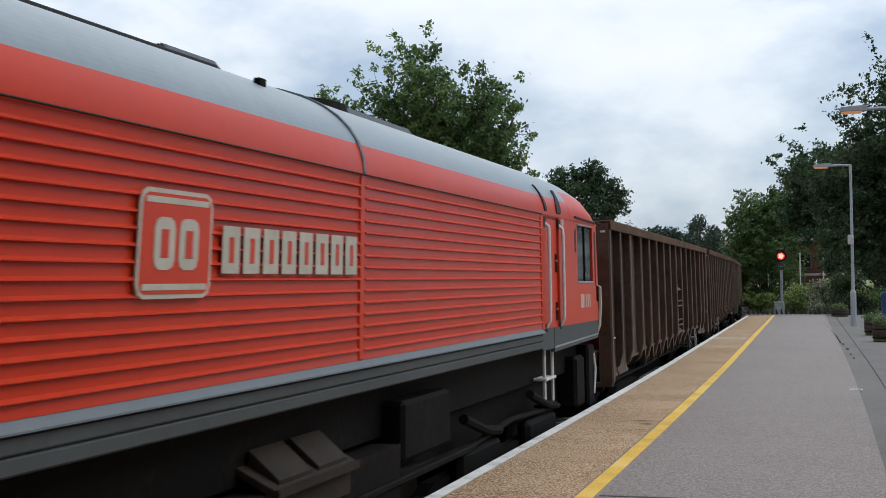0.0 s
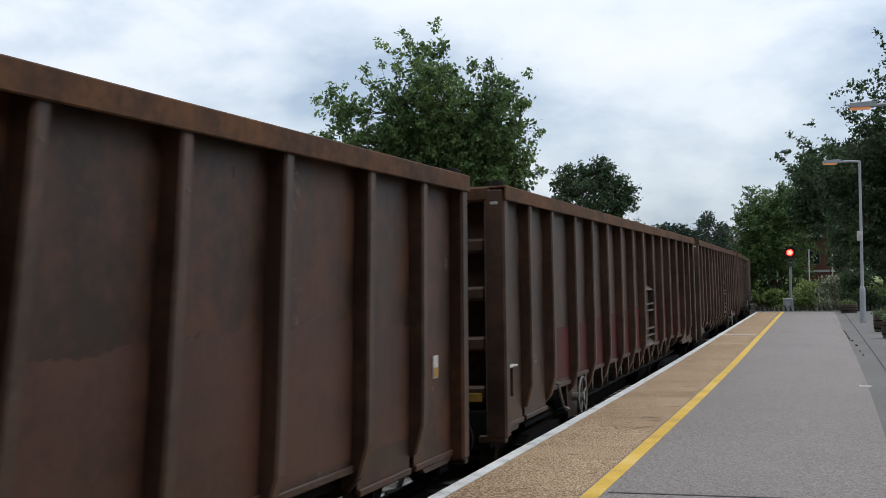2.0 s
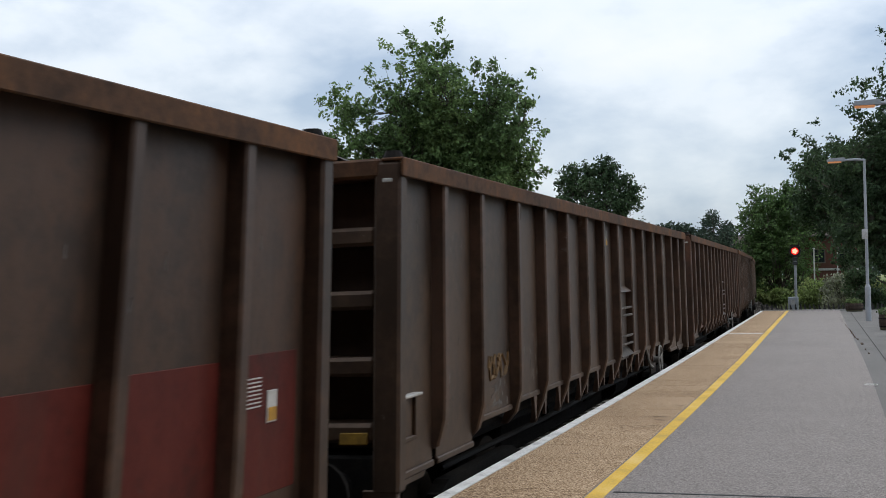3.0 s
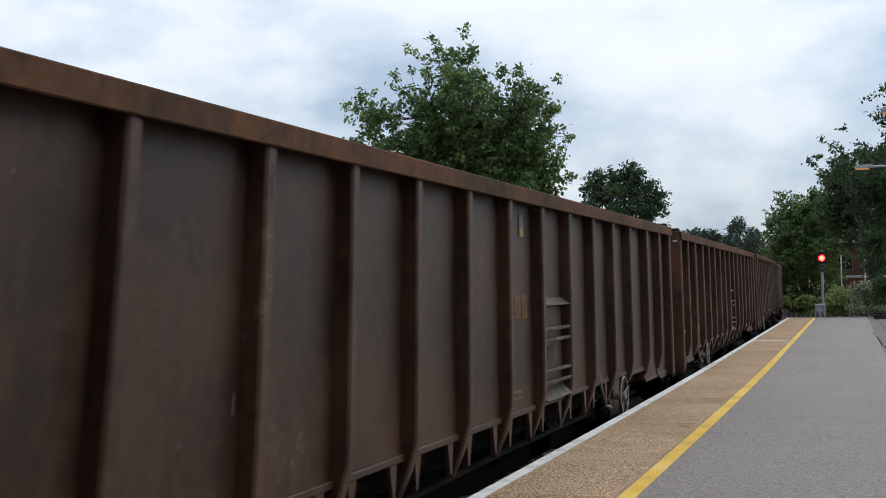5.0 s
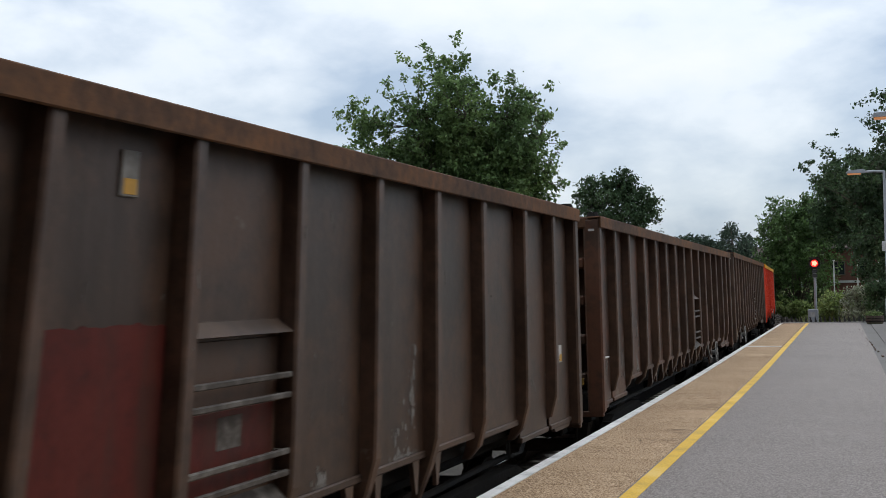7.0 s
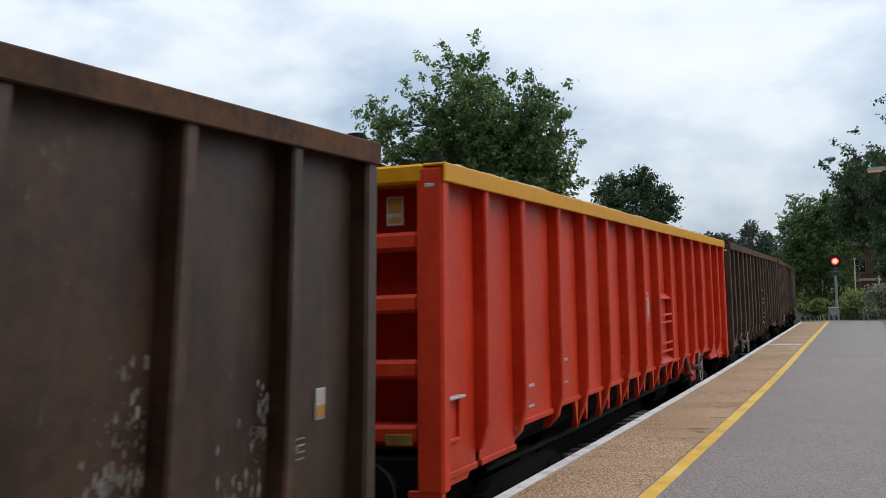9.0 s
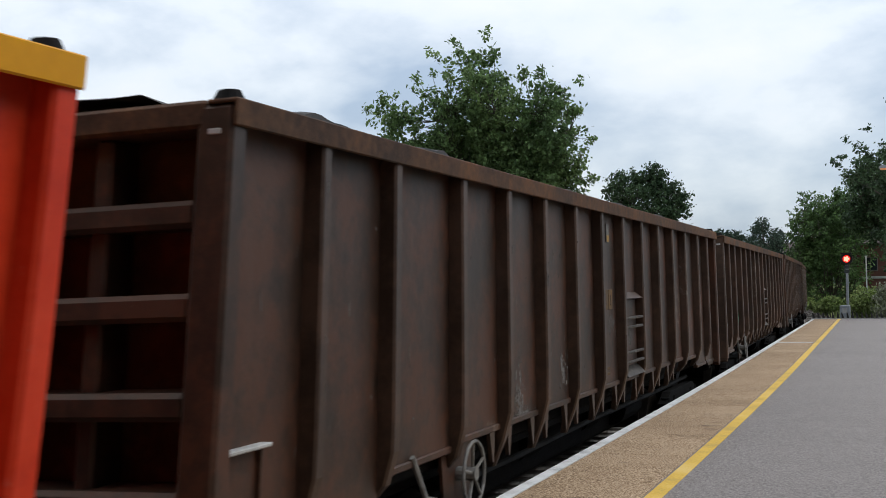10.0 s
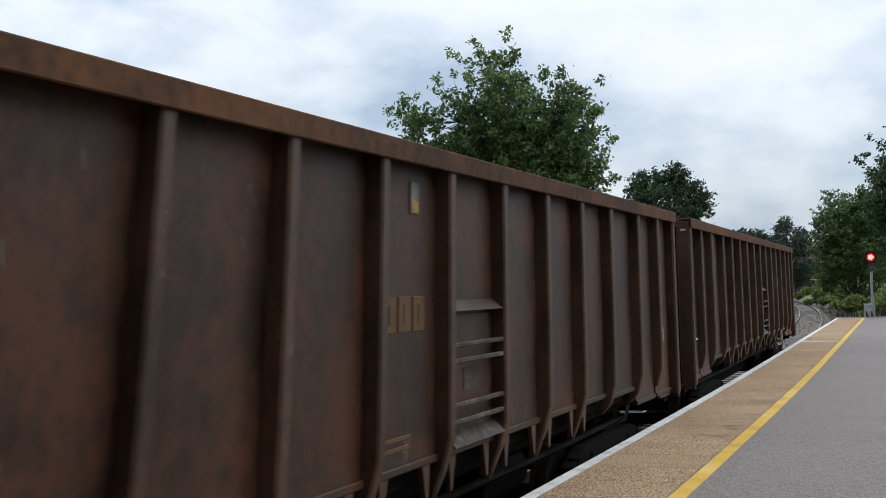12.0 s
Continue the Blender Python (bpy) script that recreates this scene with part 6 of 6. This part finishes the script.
def build_signal():
    x, y = polar(-2.54, 60)
    t = thing("railway_signal", "railway colour light signal showing red on a grey post", "signal", at=pose(x, y, -1.2))
    part("post", Shape().disc("z", (0, 0), 0.062, 0, 3.5, 14), GALVANISED, t)
    part("base_box", Shape().box(-0.36, 0.10, -0.25, 0.25, 0.0, 1.62, 0.03), GALVANISED, t, "grey equipment cabinet")
    plate_ = Shape().box(-0.24, -0.04, -0.262, -0.25, 1.25, 1.48, 0.004)
    part("sign_plate", plate_, WHITE_PAINT, t)
    head = part("signal_head", Shape().disc("y", (0, 3.78), 0.27, -0.12, 0.1, 24), DARK_RUBBER, t, "round black signal head")
    part("signal_lens", Shape().disc("y", (0, 3.78), 0.17, -0.16, -0.118, 24), SIGNAL_RED, head, "lit red lens")
    for k in range(6):
        a, r = k * 2 * math.pi / 5, 0.085 if k < 5 else 0.0
        part("lamp", Shape().disc("y", (r * math.cos(a), 3.78 + r * math.sin(a)), 0.052, -0.172, -0.158, 10), SIGNAL_CORE, head, "bright signal lamp")
    for z in (3.40, 3.20):
        part("number_plate", Shape().box(-0.12, 0.12, -0.12, -0.09, z - 0.08, z + 0.08, 0.005), SIGN_BLACK, t)
    part("hood", Shape().prism([(-0.24, 4.0), (0.24, 4.0), (0.2, 4.06), (-0.2, 4.06)], "y", -0.35, -0.1), DARK_RUBBER, head)


def lamp_post(x, y, height, arm):
    t = thing("street_lamp", "tall grey platform lamp post with a lit lamp on its arm", "lamp post", "platform lamps", at=pose(x, y, 0))
    part("base", Shape().disc("z", (0, 0), 0.088, 0, 1.05, 16).disc("z", (0, 0), 0.088, 1.05, 1.14, 16, 0.05), GALVANISED, t)
    part("post", Shape().disc("z", (0, 0), 0.050, 1.1, height, 14, 0.038), GALVANISED, t)
    part("arm", Shape().tube([(0.03, 0, height - 0.03), (-0.3, 0, height + 0.0), (-arm * 0.55, 0, height - 0.01)], 0.035, 8), GALVANISED, t)
    o = [(-arm * 0.5, height + 0.05), (-arm * 0.55, height + 0.075), (-arm * 0.95, height + 0.05), (-arm, height), (-arm * 0.98, height - 0.04), (-arm * 0.5, height - 0.04)]
    head = part("lamp_head", Shape().prism(o, "y", -0.11, 0.11), GALVANISED, t)
    part("lamp_bowl", Shape().box(-arm * 0.97, -arm * 0.6, -0.09, 0.09, height - 0.085, height - 0.042, 0.02), LAMP_AMBER, head, "lit amber bowl")
    s = Shape().box(-0.13, 0.05, -0.09, -0.07, 2.55, 2.85, 0.006)
    part("post_sign", s, WHITE_PAINT, t, "small white sign")


def make_planter(x, y, seed, r=0.32, high=0.5):
    t = thing("barrel_planter", "wooden half-barrel planter with flowering plants on the platform", "planter", "barrel planters", at=pose(x, y, 0))
    n = 16
    for k in range(n):
        a = 2 * math.pi * k / n
        b = a + 2 * math.pi / n * 0.94
        v = []
        for z, q in ((0, 0.88), (high * 0.5, 1.0), (high, 0.97)):
            for w in (q * r, q * r - 0.03):
                v += [(w * math.cos(a), w * math.sin(a), z), (w * math.cos(b), w * math.sin(b), z)]
        f = []
        for i in (0, 4):
            f += [(i, i + 1, i + 5, i + 4), (i + 2, i + 6, i + 7, i + 3), (i, i + 4, i + 6, i + 2), (i + 1, i + 3, i + 7, i + 5)]
        f += [(0, 2, 3, 1), (8, 9, 11, 10)]
        part("stave", Shape().add(v, f), OAK, t)
    for z in (0.1, high - 0.1):
        s = Shape().ring("z", (0, 0), z, r * 0.975, 0.014, 24, 5)
        part("hoop", s, UNDER, t)
    part("soil", Shape().disc("z", (0, 0), r * 0.92, 0.02, high - 0.05, 16), EARTH, t)
    me = leaf_cloud([(0, 0, high + 0.05, 0.17), (0.16, 0, high + 0.03, 0.15), (-0.17, 0.05, high + 0.06, 0.15), (0.02, -0.13, high + 0.02, 0.16)], 700, 0.055, seed)
    me.materials.append(LEAF_GREEN)
    tagged(part("plant", me, LEAF_GREEN, t, "green and pale flowering plants"), "", "", "", "stuff")
    me = leaf_cloud([(0, 0, high + 0.12, 0.2), (0.14, 0, high + 0.1, 0.16), (-0.15, 0, high + 0.1, 0.16)], 160, 0.05, seed + 7)
    me.materials.append(BLOSSOM)
    tagged(part("blossom", me, BLOSSOM, t), "pale yellow blossom", "", "", "stuff")


def make_house(x, y, wide, deep, eave, ridge, turn, wall_mat, label):
    h = thing("house", label, "house", at=pose(x, y, -1.3, 0, 0, turn))
    part("wall", Shape().box(-wide / 2, wide / 2, -deep / 2, deep / 2, 0, eave), wall_mat, h)
    o = [(-deep / 2 - 0.3, eave - 0.05), (0, ridge), (deep / 2 + 0.3, eave - 0.05), (deep / 2 + 0.3, eave - 0.2), (-deep / 2 - 0.3, eave - 0.2)]
    roof = part("roof", Shape().prism(o, "x", -wide / 2 - 0.2, wide / 2 + 0.2), ROOF_TILE, h)
    part("chimney", Shape().box(wide * 0.3, wide * 0.3 + 0.7, -0.4, 0.4, ridge - 0.8, ridge + 0.9, 0.03), wall_mat, roof)
    part("sill_band", Shape().box(-wide / 2, wide / 2, -deep / 2 - 0.06, -deep / 2 + 0.05, 3.05, 3.25, 0.01), WHITE_PAINT, h)
    for z in (1.0, 3.7):
        if z + 1.4 > eave:
            continue
        for k in (-1, 1):
            c = k * wide * 0.25
            win = part("window", Shape().box(c - 0.6, c + 0.6, -deep / 2 - 0.04, -deep / 2 + 0.05, z, z + 1.25, 0.02), ROOF_TILE, h)
            for q in (-0.28, 0.28):
                part("pane", Shape().box(c + q - 0.24, c + q + 0.24, -deep / 2 - 0.055, -deep / 2 - 0.035, z + 0.1, z + 1.15, 0.004), CAB_GLASS, win)
    return h


def build_fixtures():
    build_signal()
    x, y = 0.37, 40.15
    lamp_post(x, y, 5.05, 1.12)
    lamp_post(1.17, 27.0, 5.05, 1.12)
    make_planter(0.86, 33.8, 51, 0.30, 0.40)
    make_planter(0.98, 30.4, 52, 0.30, 0.40)
    make_planter(-0.05, 50.2, 53, 0.34, 0.32)
    # upright timber spikes at the platform's end
    fence = thing("spiked_barrier", "row of dark tarred timber spikes at the platform end", "barrier", at=pose(*along(52.6, EDGE), 0, 0, math.degrees(CURVE * 52.6)))
    part("bar", Shape().box(0.0, 5.2, -0.06, 0.06, -0.15, 0.02, 0.01), SPIKE, fence)
    sp = Shape().prism([(-0.055, 0.0), (0.055, 0.0), (-0.02, 0.25), (-0.05, 0.25)], "y", -0.05, 0.05).mesh("spike", SPIKE)
    for k in range(27):
        ob = part("spike", sp, SPIKE, fence)
        ob.matrix_basis = pose(0.1 + k * 0.19, 0, 0, 0, (k * 37 % 11 - 5) * 1.2, 0)
    b = thing("grit_bin", "blue bin standing behind the platform lamp", "bin", at=pose(1.72, 45, 0))
    part("body", Shape().prism([(-0.34, 0.0), (0.34, 0.0), (0.4, 0.85), (-0.4, 0.85)], "y", -0.3, 0.3), BLUE_PLASTIC, b)
    part("lid", Shape().prism([(-0.43, 0.85), (0.43, 0.85), (0.36, 0.98), (-0.36, 0.98)], "y", -0.34, 0.34), BLUE_PLASTIC, b)
    x, y = polar(-1.0, 114)
    make_house(x, y, 4.4, 6, 6.2, 8.4, 2, BRICK, "red brick house behind the shrubs")
    x, y = polar(-4.9, 230)
    make_house(x, y, 11.0, 9, 6.3, 10.2, -8, BRICK, "distant house with a grey-brown tiled roof")
    for az in (-1.72, -0.72):
        x, y = polar(az, 92)
        p = thing("white_pole", "slim white pole standing among the shrubs", "pole", "white poles", at=pose(x, y, -1.0))
        part("shaft", Shape().disc("z", (0, 0), 0.045, 0, 4.3, 10), WHITE_PAINT, p)
        part("cap", Shape().disc("z", (0, 0), 0.09, 4.3, 4.36, 10), WHITE_PAINT, p)


build_fixtures()
build_sleepers()
build_slabs()

# ---------------------------------------------------------------- what moves
CANT = 1.2


def at_line(s, ride=0.0):
    """The pose of a vehicle whose middle is s metres on along the line; it leans inwards on the canted track."""
    x, y, z = along(s, TRACK, RAIL_Z + ride)
    near = Matrix.Translation((1.3, 0, 2.7))
    return pose(x, y, z, 0, 0, math.degrees(CURVE * s)) @ near @ pose(0, 0, 0, 0, -CANT, 0) @ near.inverted()


# the front of the first wagon, metres on along the line, each half second
FRONT = {0.0: 16.62, 0.5: 6.51, 1.0: -4.33, 1.5: -14.24, 2.0: -25.01, 2.5: -34.82, 3.0: -45.59, 5.0: -86.61, 5.5: -96.78, 6.0: -107.65, 6.5: -117.44,
         7.0: -128.24, 9.0: -169.72, 9.5: -179.77, 10.0: -190.47, 10.5: -200.64, 11.0: -211.48, 11.5: -221.33, 12.0: -232.13}


def motions():
    for i, w in enumerate(WAGONS):
        walk(w, [(t, at_line(front + PITCH * i + HALF, RIDE[i])) for t, front in FRONT.items()])
    walk(LOCO, [(t, at_line(front - 1.09 - REAR)) for t, front in FRONT.items()])
    turns = {}
    for v in [LOCO] + WAGONS:
        for o in v.children:
            if o.name.startswith("wheelset"):
                x, y, z = o.location
                r = 0.53 if v is LOCO else 0.46
                z -= 0.0 if v is LOCO else RIDE[WAGONS.index(v)]
                key = (round(y, 2), r, round(z, 3))
                if key in turns:
                    o.rotation_mode = "QUATERNION"
                    o.animation_data_create()
                    o.animation_data.action = turns[key].animation_data.action
                    o.animation_data.action_slot = turns[key].animation_data.action_slot
                    continue
                # rolls towards the camera
                walk(o, [(k / 30, pose(x, y, z, math.degrees(SPEED * k / 30 / r) % 360, 0, 0)) for k in range(361)])
                turns[key] = o


motions()
